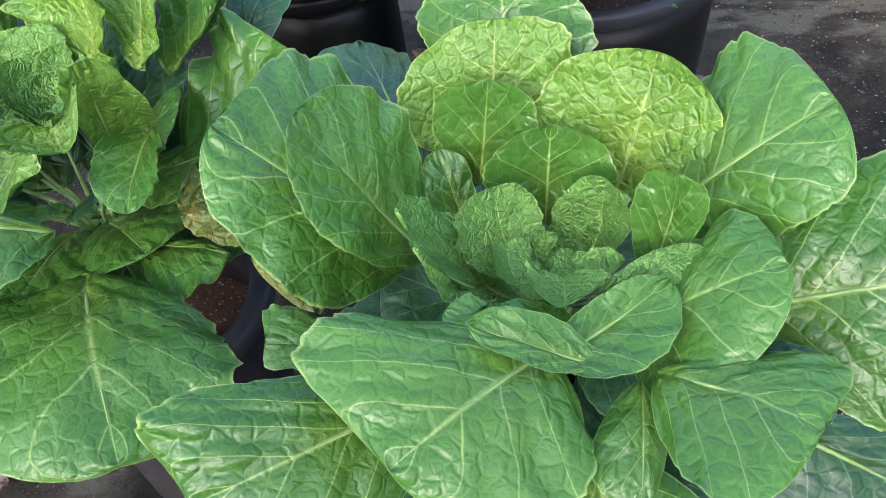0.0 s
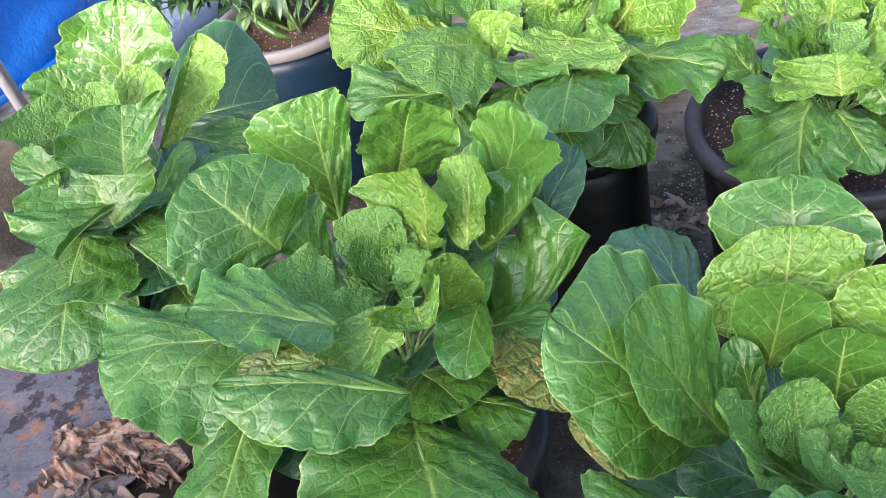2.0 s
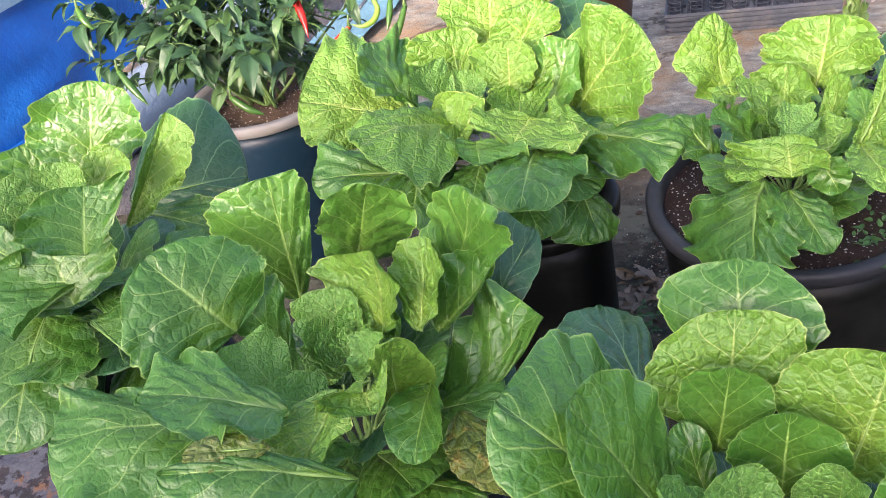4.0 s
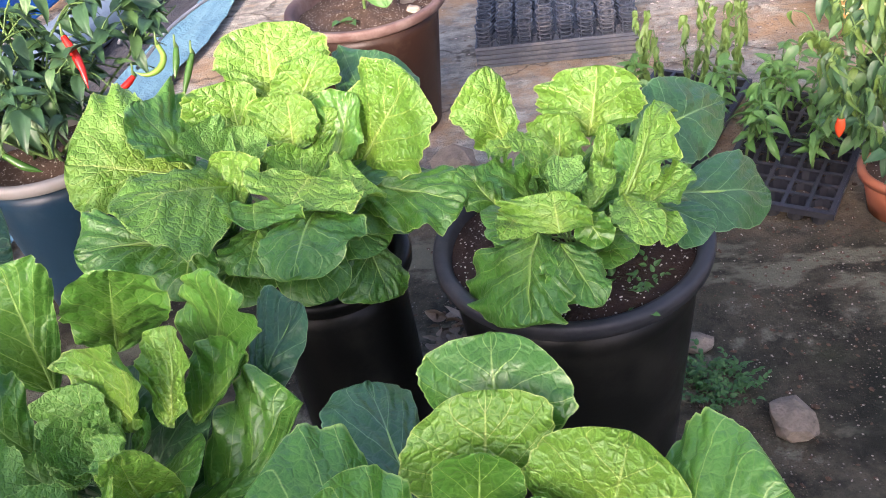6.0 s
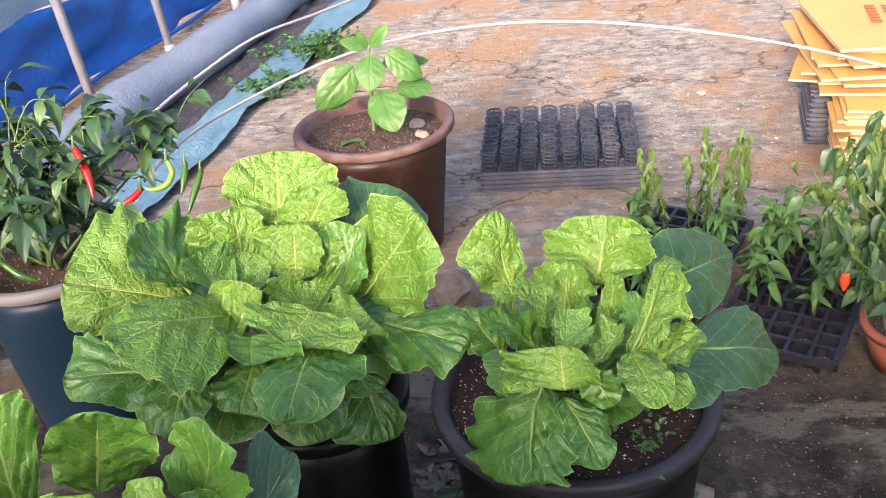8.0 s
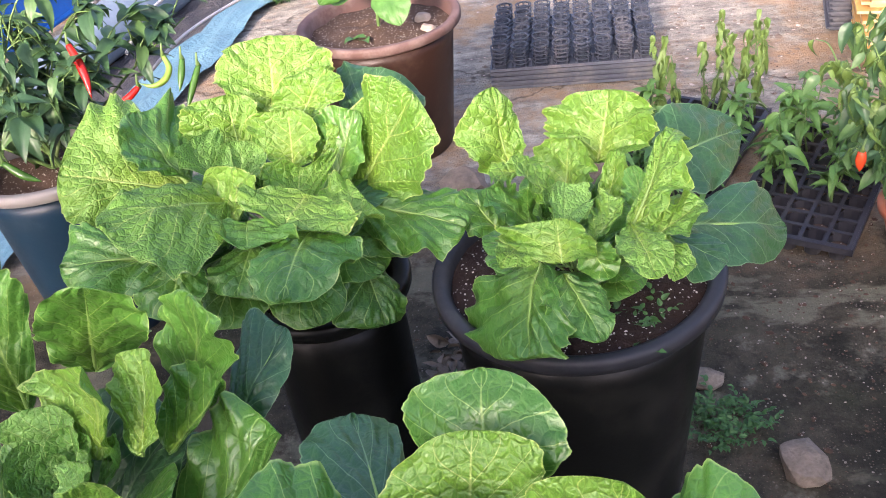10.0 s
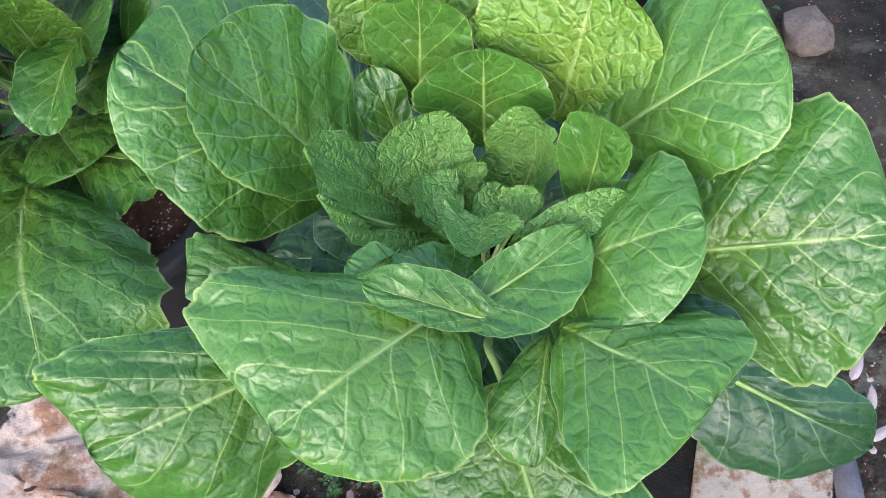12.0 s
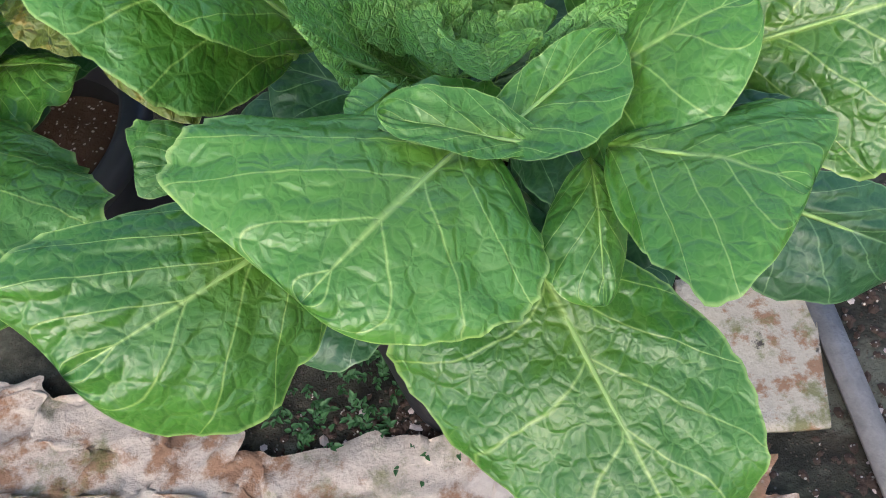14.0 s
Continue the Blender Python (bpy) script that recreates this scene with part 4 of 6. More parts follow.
leaf(head_e, LIGHT, (0.429, 1.549, 0.622), (0.451, 1.623, 0.699), (0.353, 1.623, 0.649), (0.518, 1.546, 0.665), -0.06, 0.08, 0.2, (0.002, 0.028, -0.017), root=False, pillow=1.6)
leaf(head_e, LIGHT, (0.370, 1.500, 0.586), (0.391, 1.580, 0.647), (0.329, 1.577, 0.605), (0.426, 1.501, 0.622), -0.08, 0.10, 0.2, (0.000, 0.026, -0.017), root=False, pillow=1.6)
leaf(head_e, LIGHT, (0.373, 1.427, 0.630), (0.313, 1.479, 0.684), (0.336, 1.424, 0.655), (0.355, 1.487, 0.656), -0.05, 0.12, 0.2, (0.000, 0.024, -0.016), root=False, pillow=1.6)
leaf(head_e, GREEN, (0.342, 1.395, 0.618), (0.278, 1.424, 0.667), (0.296, 1.370, 0.647), (0.328, 1.459, 0.636), 0.00, 0.08, 0.2, (-0.000, 0.021, -0.015), root=False, pillow=1.6)
leaf(head_e, GREEN, (0.290, 1.497, 0.538), (0.229, 1.557, 0.589), (0.236, 1.491, 0.555), (0.283, 1.557, 0.568), 0.03, -0.05, 0.2, (-0.002, 0.024, -0.017), root=False, pillow=1.6)
leaf(head_e, LIGHT, (0.453, 1.349, 0.636), (0.521, 1.500, 0.695), (0.469, 1.418, 0.653), (0.529, 1.385, 0.691), -0.03, 0.06, 0.2, (0.004, 0.042, -0.031), root=False, pillow=1.6)
leaf(head_e, LIGHT, (0.431, 1.464, 0.597), (0.454, 1.519, 0.658), (0.425, 1.490, 0.615), (0.466, 1.482, 0.634), -0.08, 0.15, 0.2, (0.001, 0.021, -0.014), stalk=False, full=0.4, pillow=1.6)
leaf(head_e, LIGHT, (0.481, 1.346, 0.628), (0.550, 1.378, 0.656), (0.517, 1.416, 0.644), (0.526, 1.320, 0.644), 0.02, 0.08, 0.2, (0.003, 0.019, -0.014), root=False, pillow=1.6)
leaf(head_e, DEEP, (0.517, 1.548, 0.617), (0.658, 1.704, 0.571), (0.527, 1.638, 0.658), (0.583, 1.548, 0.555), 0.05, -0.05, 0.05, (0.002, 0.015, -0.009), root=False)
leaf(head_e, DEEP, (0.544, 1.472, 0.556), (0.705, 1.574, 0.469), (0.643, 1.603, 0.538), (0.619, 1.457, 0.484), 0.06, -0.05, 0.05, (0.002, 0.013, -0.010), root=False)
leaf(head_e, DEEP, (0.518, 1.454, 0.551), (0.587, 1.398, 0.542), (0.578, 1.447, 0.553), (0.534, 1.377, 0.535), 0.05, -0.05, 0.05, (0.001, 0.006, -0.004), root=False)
leaf(head_e, GREEN, (0.343, 1.360, 0.593), (0.325, 1.239, 0.535), (0.228, 1.390, 0.501), (0.377, 1.233, 0.580), 0.08, -0.06, 0.2, (-0.000, 0.009, -0.007), root=False, pillow=1.6)
leaf(head_e, GREEN, (0.371, 1.332, 0.591), (0.414, 1.249, 0.549), (0.341, 1.275, 0.575), (0.424, 1.309, 0.570), 0.08, -0.05, 0.2, (0.000, 0.006, -0.005), root=False, pillow=1.6)
leaf(head_e, LIGHT, (0.371, 1.292, 0.640), (0.367, 1.338, 0.673), (0.293, 1.335, 0.649), (0.418, 1.291, 0.653), -0.03, 0.14, 0.2, (0.000, 0.004, -0.003), root=False, pillow=1.6)
leaf(head_e, LIGHT, (0.459, 1.367, 0.635), (0.482, 1.272, 0.622), (0.504, 1.317, 0.631), (0.437, 1.321, 0.627), 0.08, 0.05, 0.2, (0.001, 0.006, -0.005), root=False, pillow=1.6)
leaf(head_e, LIGHT, (0.492, 1.358, 0.627), (0.507, 1.283, 0.611), (0.529, 1.314, 0.619), (0.492, 1.296, 0.613), 0.08, -0.03, 0.2, (0.001, 0.005, -0.004), root=False, pillow=1.6)
leaf(head_e, HEART, (0.381, 1.346, 0.655), (0.381, 1.436, 0.660), (0.358, 1.381, 0.665), (0.416, 1.412, 0.646), -0.10, 0.20, 0.2, (0.001, 0.022, -0.016), stalk=False, full=0.4, pillow=1.6)
leaf(head_e, LIGHT, (0.408, 1.352, 0.627), (0.453, 1.421, 0.641), (0.413, 1.430, 0.629), (0.446, 1.370, 0.639), -0.05, 0.12, 0.2, (0.001, 0.020, -0.015), root=False, pillow=1.6)
leaf(head_e, LIGHT, (0.327, 1.375, 0.628), (0.296, 1.305, 0.629), (0.355, 1.336, 0.620), (0.295, 1.359, 0.633), 0.05, 0.10, 0.2, (-0.000, 0.005, -0.004), root=False, pillow=1.6)
leaf(head_e, GREEN, (0.406, 1.309, 0.654), (0.428, 1.290, 0.613), (0.438, 1.299, 0.652), (0.392, 1.304, 0.625), 0.08, 0.05, 0.2, (0.000, 0.003, -0.002), root=False, pillow=1.6)
leaf(head_e, HEART, (0.376, 1.426, 0.608), (0.351, 1.442, 0.649), (0.357, 1.418, 0.628), (0.381, 1.466, 0.622), -0.10, 0.20, 0.2, (0.000, 0.012, -0.009), stalk=False, full=0.4, pillow=1.6)
leaf(head_e, LIGHT, (0.318, 1.474, 0.662), (0.280, 1.472, 0.666), (0.296, 1.427, 0.662), (0.307, 1.493, 0.664), 0.00, 0.10, 0.2, (-0.000, 0.010, -0.006), root=False, pillow=1.6)
leaf(head_e, GREEN, (0.476, 1.397, 0.631), (0.474, 1.487, 0.648), (0.456, 1.454, 0.629), (0.491, 1.435, 0.649), -0.05, 0.12, 0.2, (0.003, 0.023, -0.016), root=False, pillow=1.6)
heart(head_a, (0.325, 0.775, 0.595), 0.014, 5, 0.034, 1)
heart(head_b, (-0.115, 0.965, 0.645), 0.028, 10, 0.052, 2)
heart(head_c, (-0.585, 1.15, 0.69), 0.016, 6, 0.036, 3)
heart(head_d, (-0.105, 1.60, 0.60), 0.02, 6, 0.045, 4)
heart(head_e, (0.375, 1.47, 0.58), 0.02, 6, 0.045, 5)
# head A's lower leaves are all DEEP: gap shade put into their colour
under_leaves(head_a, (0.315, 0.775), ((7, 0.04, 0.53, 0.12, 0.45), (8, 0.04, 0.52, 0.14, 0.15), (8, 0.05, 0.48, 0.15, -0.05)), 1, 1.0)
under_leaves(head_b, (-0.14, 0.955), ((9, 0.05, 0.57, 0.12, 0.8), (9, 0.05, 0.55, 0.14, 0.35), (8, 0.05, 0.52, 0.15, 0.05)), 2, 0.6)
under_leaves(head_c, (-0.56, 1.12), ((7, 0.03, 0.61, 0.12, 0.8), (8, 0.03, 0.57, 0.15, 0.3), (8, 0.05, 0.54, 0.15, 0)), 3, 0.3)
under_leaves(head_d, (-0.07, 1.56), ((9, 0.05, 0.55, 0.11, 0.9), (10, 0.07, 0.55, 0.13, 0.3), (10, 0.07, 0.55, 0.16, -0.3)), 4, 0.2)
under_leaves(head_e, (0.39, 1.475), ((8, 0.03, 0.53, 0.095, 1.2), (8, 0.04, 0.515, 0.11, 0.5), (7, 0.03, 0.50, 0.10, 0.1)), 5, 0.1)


# ---- pots ----
def pot(at, rim, foot, height, body, lip, label, fill=0.05, soil=SOIL, lip_w=0.022, group="plant pots"):
    ob = thing("plant_pot", label, "plant pot", group, at)
    x, y, z0 = at
    prof = [(0.001, z0 + 0.006), (foot - 0.008, z0 + 0.006), (foot - 0.003, z0), (foot, z0 + 0.004)]
    for k in range(1, 9):
        t = k / 8
        prof.append((foot + (rim - lip_w - foot) * t, z0 + (height - 0.022) * t))
    prof += [(rim - lip_w - 0.006, z0 + height - 0.026), (rim - lip_w - 0.006, z0 + height - fill - 0.03)]
    part("body", lathe(prof, 56, (x, y)), body, ob)
    ring = [(rim - lip_w - 0.004, z0 + height - 0.036), (rim - 0.006, z0 + height - 0.026), (rim - 0.001, z0 + height - 0.023), (rim, z0 + height - 0.007), (rim - 0.002, z0 + height - 0.002),
            (rim - 0.006, z0 + height), (rim - lip_w + 0.003, z0 + height - 0.001), (rim - lip_w - 0.006, z0 + height - 0.008), (rim - lip_w - 0.012, z0 + height - 0.07)]
    part("rim", lathe(ring, 72, (x, y), wob=0.004), lip, ob)
    bm = bmesh.new()
    rr = rim - lip_w - 0.008
    rings = 14
    centre = bm.verts.new((x, y, z0 + height - fill + 0.012))
    last = None
    for k in range(1, rings + 1):
        ring2 = []
        for i in range(40):
            a = 2 * math.pi * i / 40
            p = (x + rr * k / rings * math.cos(a), y + rr * k / rings * math.sin(a))
            ring2.append(bm.verts.new((*p, z0 + height - fill + 0.012 * (1 - k / rings) + 0.012 * noise.noise((p[0] * 22, p[1] * 22, 3)) + 0.006 * noise.noise((p[0] * 70, p[1] * 70, 5)))))
        for i in range(40):
            j = (i + 1) % 40
            if last:
                bm.faces.new((last[i], ring2[i], ring2[j], last[j]))
            else:
                bm.faces.new((centre, ring2[i], ring2[j]))
        last = ring2
    part("soil", bm, soil, ob, "dark crumbly potting soil")
    return ob


pot((0.30, 0.79, 0), 0.145, 0.11, 0.42, GREY_POT, RIM_GREY, "dark grey plastic pot under a broad cabbage", fill=0.11, soil=SOIL_DRY)
pot((-0.12, 0.93, 0), 0.145, 0.11, 0.42, GREY_POT, RIM_GREY, "dark grey plastic pot hidden by cabbage leaves", fill=0.11, soil=SOIL_DRY)
pot((-0.56, 1.12, 0), 0.145, 0.11, 0.44, BLACK_POT, BLACK_POT, "black plastic pot of a cabbage beside the blue one", fill=0.11, soil=SOIL_DRY)
pot((0.0, 1.52, 0), 0.135, 0.115, 0.47, BLACK_POT, BLACK_POT, "tall black plastic pot with a drooping cabbage")
pot((0.39, 1.475, 0), 0.212, 0.155, 0.50, BLACK_POT, RIM_GREY, "wide black plastic pot with a scuffed grey rim", fill=0.024, lip_w=0.019)
pot((-0.72, 2.06, 0), 0.195, 0.14, 0.45, BLUE_POT, PALE_RIM, "blue-grey plastic pot with a pale rim, holding chilli plants", soil=SOIL_DRY)
pot((-0.10, 2.80, 0), 0.232, 0.165, 0.40, BROWN_POT, WORN_BROWN, "brown plastic pot with a young broad-leaved plant", fill=0.04, soil=SOIL_DRY)

# ---- tray stack ----
def plug_tray_stack(at, turn, nx, ny, w, d, layers, label):
    ob = thing("plug_tray_stack", label, "plant trays", at=at)
    m = Matrix.Translation(at) @ Matrix.Rotation(radians(turn), 4, "Z")
    for k in range(layers):
        bm = box((w, d, 0.009), (0, 0, 0.008 + 0.017 * k), bm=box((w * 0.95, d * 0.95, 0.017), (0, 0, 0.008 + 0.017 * k)), bevel=0.002)
        bmesh.ops.transform(bm, matrix=m, verts=bm.verts)
        part("tray", bm, TRAY_GREY, ob, smooth=False)
    z0 = 0.017 * layers
    bars = [box((0.005, d, 0.010), ((i / nx - 0.5) * (w - 0.006), 0, z0 + 0.004)) for i in range(nx + 1)]
    bars += [box((w, 0.005, 0.0098), (0, (j / ny - 0.5) * (d - 0.006), z0 + 0.004)) for j in range(ny + 1)]
    for bm in bars:
        bmesh.ops.transform(bm, matrix=m, verts=bm.verts)
        part("grid_bar", bm, TRAY_GREY, ob, smooth=False)
    for i in range(nx):
        for j in range(ny):
            cx, cy = (i + 0.5) / nx * w - w / 2, (j + 0.5) / ny * d - d / 2
            bm = bmesh.new()
            r = 0.40 * min(w / nx, d / ny)
            for lvl in range(6):
                r1 = r * (0.86 + 0.028 * lvl)
                ring = [(r1 + 0.0022, z0 + 0.0135 * lvl), (r1 + 0.0028, z0 + 0.0135 * lvl + 0.0055), (r1 - 0.002, z0 + 0.0135 * lvl + 0.0055), (r1 - 0.002, z0 + 0.0135 * lvl)]
                lathe([*ring, ring[0]], 14, (cx, cy), bm)
            for q in range(4):
                a = math.pi / 2 * q + 0.78
                box((0.004, 0.004, 0.072), (cx + r * 0.93 * math.cos(a), cy + r * 0.93 * math.sin(a), z0 + 0.036), bm=bm)
            box((0.004, 0.004, 0.082), (cx, cy + 0.004, z0 + 0.041), bm=bm)
            bmesh.ops.transform(bm, matrix=m, verts=bm.verts)
            part("cup", bm, CUP_BLUE, ob, smooth=False)
    return ob


plug_tray_stack((0.445, 3.29, 0), -2, 8, 6, 0.53, 0.42, 4, "stack of grey plastic plug trays on concrete")
plug_tray_stack((0.62, 5.55, 0), -6, 8, 5, 0.55, 0.40, 2, "grey plastic plug trays lying further off on concrete")


# ---- greenhouse side ----
def post(at, height, lean=(0, 0)):
    ob = thing("frame_post", "galvanised steel tube post of a greenhouse frame", "post", "greenhouse posts", at)
    top = (at[0] + lean[0], at[1] + lean[1], at[2] + height)
    part("tube", tube([at, top], 0.021, 16), STEEL, ob)
    part("foot", tube([at, tuple(a + (b - a) * 0.03 for a, b in zip(at, top))], 0.027, 16), STEEL, ob, "dull steel foot sleeve")
    return ob


for at in ((-1.62, 3.1, 0), (-1.54, 4.0, 0), (-1.50, 4.87, 0), (-1.39, 5.75, 0), (-1.22, 6.7, 0), (-1.74, 2.2, 0)):
    post(at, 2.4, (-0.16, 0.02))


def tarp_fold(s, t):
    return (0.035 * math.sin(s * 52 + 3 * t) + 0.025 * math.sin(s * 21 + 1) + 0.06 * noise.noise((s * 24, t * 3, 1)), 0, 0.012 * noise.noise((s * 12, 0, 4)))


tarp = thing("tarp", "deep blue tarpaulin hung along the greenhouse side", "tarpaulin", at=(-1.85, 4.0, 0))
for k in range(4):
    y0 = 0.6 + 2.2 * k
    x0 = -1.83 + 0.17 * (y0 - 4.2)
    bm = grid_sheet((x0, y0, 0.03), (0.374, 2.2, 0), (-0.04, 0, 0.40), 60, 12, lambda s, t: tarp_fold((s + k) / 4, t))
    part("panel", bm, TARP, tarp)
hem = [(-1.815 + 0.17 * (y - 4.2) + 0.02 * math.sin(y * 5), y, 0.03) for y in [0.6 + 0.2 * i for i in range(45)]]
part("hem", tube(hem, 0.012, 8), TARP, tarp, "rolled blue tarpaulin hem")
bm = grid_sheet((-2.49, 0.6, 0.42), (1.5, 8.8, 0), (-0.30, 0, 1.5), 90, 12, lambda s, t: (0.05 * noise.noise((s * 24, t * 4, 9)) + 0.02 * math.sin(s * 70), 0, 0.015 * noise.noise((s * 20, 0, 2))))
tagged(mesh_object("greenhouse_film", bm, FILM_BLUE), "hazy pale blue greenhouse film above the tarpaulin", "plastic film")
line = [(-1.35 + 0.195 * (y - 3.85) + 0.010 * math.sin(y * 4.3), y, 0.104 + 0.005 * math.sin(y * 7)) for y in [2.45 + 0.16 * k for k in range(32)]]
roll = thing("film_roll", "rolled-up grey-blue plastic film lying on the ground", "plastic roll", at=(-1.35, 3.85, 0))
part("roll", tube(line, lambda t: 0.105 + 0.006 * math.sin(t * 47) + 0.004 * math.sin(t * 131), 26), FILM, roll)
bm = grid_sheet((-1.33, 2.2, 0.012), (0.76, 4.5, 0), (0.215, 0, 0), 90, 14, lambda s, t: (0.04 * noise.noise((s * 9, t, 2)), 0, 0.03 * abs(noise.noise((s * 14, t * 3, 5))) + 0.018 * abs(noise.noise((s * 40, t * 7, 6))) + 0.012))
tagged(mesh_object("teal_cloth", bm, TEAL), "faded teal cloth strip lying along the yard edge", "cloth strip")
bm = grid_sheet((-1.58, 2.2, 0.008), (0.76, 4.5, 0), (0.28, 0, 0), 100, 16, lambda s, t: (0.03 * noise.noise((s * 9, t, 7)), 0, 0.045 * abs(noise.noise((s * 22, t * 4, 8))) + 0.02 * abs(noise.noise((s * 60, t * 9, 3)))))
tagged(mesh_object("black_sheeting", bm, SHEET), "crumpled black plastic sheeting beside the teal cloth", "plastic sheet")
bm = grid_sheet((-1.55, 0.92, 0.006), (0.70, 0.05, 0), (0.03, 0.46, 0), 50, 40, lambda s, t: (0.05 * noise.noise((s * 5, t * 5, 3)), 0.05 * noise.noise((s * 5, t * 5, 6)), 0.008 + 0.010 * noise.noise((s * 7, t * 6, 12)) + 0.005 * abs(noise.noise((s * 20, t * 18, 2)))))
tagged(mesh_object("wet_film", bm, MUD_FILM), "wet grey plastic film with mud on the ground", "plastic film")


# ---- unseen wall, added behind the camera to block the sun from the near plants ----
PLASTER = simple("plaster", (0.42, 0.40, 0.36), (0.52, 0.50, 0.46), 0.85, 6.0, 0.3, 0.004)
bm = box((3.8, 0.2, 2.39), (-0.7, -2.6, 1.195), bevel=0.01)
tagged(mesh_object("wall_south", bm, PLASTER, False), "unseen plain plastered wall added to shade the near plants", "wall", kind="structure")


# ---- small-leaved plants ----
def small_leaf(name, length, width, droop, fold, seed):
    """A pointed blade that starts at the origin and runs along x; shared by many leaves."""
    rnd = random.Random(seed)
    bm = bmesh.new()
    nx, ny = 9, 3
    rowsv = []
    for i in range(nx + 1):
        s = i / nx
        w = width * (math.sin(math.pi * min(1, s ** 0.75 * 1.0)) ** 0.85 * (1 - 0.25 * s) + 0.015)
        z = -droop * length * s * s + 0.05 * length * math.sin(s * 3)
        rowsv.append([bm.verts.new((length * s * (1 - 0.25 * droop * s), w * j / ny * (1 if s < 1 else 0.3), z + fold * abs(w * j / ny) + 0.02 * length * math.sin(s * 11 + j + seed) * abs(j) / ny + rnd.uniform(-1, 1) * 0.006 * length)) for j in range(-ny, ny + 1)])
    for i in range(nx):
        for j in range(2 * ny):
            bm.faces.new((rowsv[i][j], rowsv[i + 1][j], rowsv[i + 1][j + 1], rowsv[i][j + 1]))
    me = bpy.data.meshes.new(name)
    bm.to_mesh(me)
    bm.free()
    me.polygons.foreach_set("use_smooth", [True] * len(me.polygons))
    return me


def leaf_set(material, length, width, droop):
    out = []
    for k in range(4):
        me = small_leaf("small_leaf", length * (0.85 + 0.1 * k), width * (0.9 + 0.07 * k), droop * (0.6 + 0.3 * k), 0.25 + 0.1 * k, k)
        me.materials.append(material)
        out.append(me)
    return out


def hang(me, at, az, el, size, parent, name="leaf", roll=0.0):
    """An object on a shared mesh, pointing along az, el from a place."""
    ob = new(name, me)
    ob.parent = parent
    ob.matrix_parent_inverse = Matrix.Translation(-parent.matrix_world.translation)
    ob.matrix_basis = Matrix.Translation(at) @ Matrix.Rotation(radians(az), 4, "Z") @ Matrix.Rotation(radians(-el), 4, "Y") @ Matrix.Rotation(radians(roll), 4, "X") @ Matrix.Diagonal((size, size, size, 1))
    return ob


CHILLI = leaf_set(PEPPER_LEAF, 0.080, 0.0175, 0.22)
CHILLI_PALE = leaf_set(PEPPER_LEAF_PALE, 0.074, 0.0165, 0.3)
SEEDLING = leaf_set(SEEDLING_LEAF, 0.062, 0.0125, 0.4)
WILTED = leaf_set(WILTED_LEAF, 0.058, 0.0115, 0.9)


def bushy(plant, root, tips, leaves, sets, rnd, el=(-45, 25), size=(0.7, 1.15), twigs=3, reach=0.12):
    """Stems from a root to their tips with side twigs, and leaves along them."""
    spots = []
    for tip in tips:
        a, b = Vector(root) + Vector((rnd.uniform(-0.03, 0.03), rnd.uniform(-0.03, 0.03), 0)), Vector(tip)
        mid = (a + b) / 2 + Vector((rnd.uniform(-0.04, 0.04), rnd.uniform(-0.04, 0.04), 0.05))
        line = spline([a, mid, b], 6)
        stem = part("stem", tube(line, lambda t: 0.0045 * (1 - 0.7 * t), 6), STEM, plant)
        spots += [p for p in line[4:]] + [b, b]
        for k in range(twigs):
            s = line[rnd.randrange(4, len(line))]
            e = s + Vector((rnd.uniform(-reach, reach), rnd.uniform(-reach, reach), rnd.uniform(-0.03, 0.10)))
            tw = spline([s, (s + e) / 2 + Vector((0, 0, 0.02)), e], 4)
            part("twig", tube(tw, lambda t: 0.0022 * (1 - 0.5 * t), 5), STEM, plant)
            spots += tw[1:] + [e]
    for k in range(leaves):
        p = spots[rnd.randrange(len(spots))]
        away = math.degrees(math.atan2(p.y - root[1], p.x - root[0])) + rnd.uniform(-100, 100)
        hang(rnd.choice(rnd.choice(sets)), p + Vector((rnd.uniform(-0.01, 0.01), rnd.uniform(-0.01, 0.01), 0)), away, rnd.uniform(*el), rnd.uniform(*size), plant, roll=rnd.uniform(-40, 40))


def fruit(plant, points, radius, material, label):
    line = spline(points, 6)
    body = part("chilli", tube(line, lambda t: radius * (0.75 + 0.4 * math.sin(min(1, t * 1.6) * math.pi / 2)) * max(0.05, 1 - t ** 3.5), 10), material, plant, label)
    top = Vector(points[0])
    part("stalk", tube([top + Vector((0.004, 0, 0.028)), top + Vector((0, 0, 0.012)), top - Vector((0, 0, 0.002))], lambda t: 0.002 + 0.004 * t ** 3, 7), STEM, body, "green fruit stalk")


rnd = random.Random(21)
chilli = thing("chilli_plant", "leafy chilli bush with red and green fruit in a blue-grey pot", "chilli plant", at=(-0.72, 2.06, 0.40))
bushy(chilli, (-0.72, 2.06, 0.40), [(-1.10, 1.98, 0.60), (-1.02, 1.95, 0.72), (-0.95, 2.10, 0.80), (-0.84, 1.98, 0.80), (-0.74, 2.10, 0.86), (-0.66, 2.02, 0.76), (-0.56, 2.10, 0.74), (-0.47, 2.16, 0.66), (-0.40, 2.22, 0.66), (-0.80, 1.92, 0.62), (-0.62, 1.98, 0.60), (-0.98, 1.92, 0.55)], 360, [CHILLI, CHILLI, CHILLI_PALE], rnd, size=(0.6, 1.05), twigs=6)
fruit(chilli, [(-0.573, 2.036, 0.692), (-0.557, 2.020, 0.664), (-0.544, 2.001, 0.633), (-0.535, 1.979, 0.600)], 0.0085, RED_FRUIT, "glossy red curved chilli")
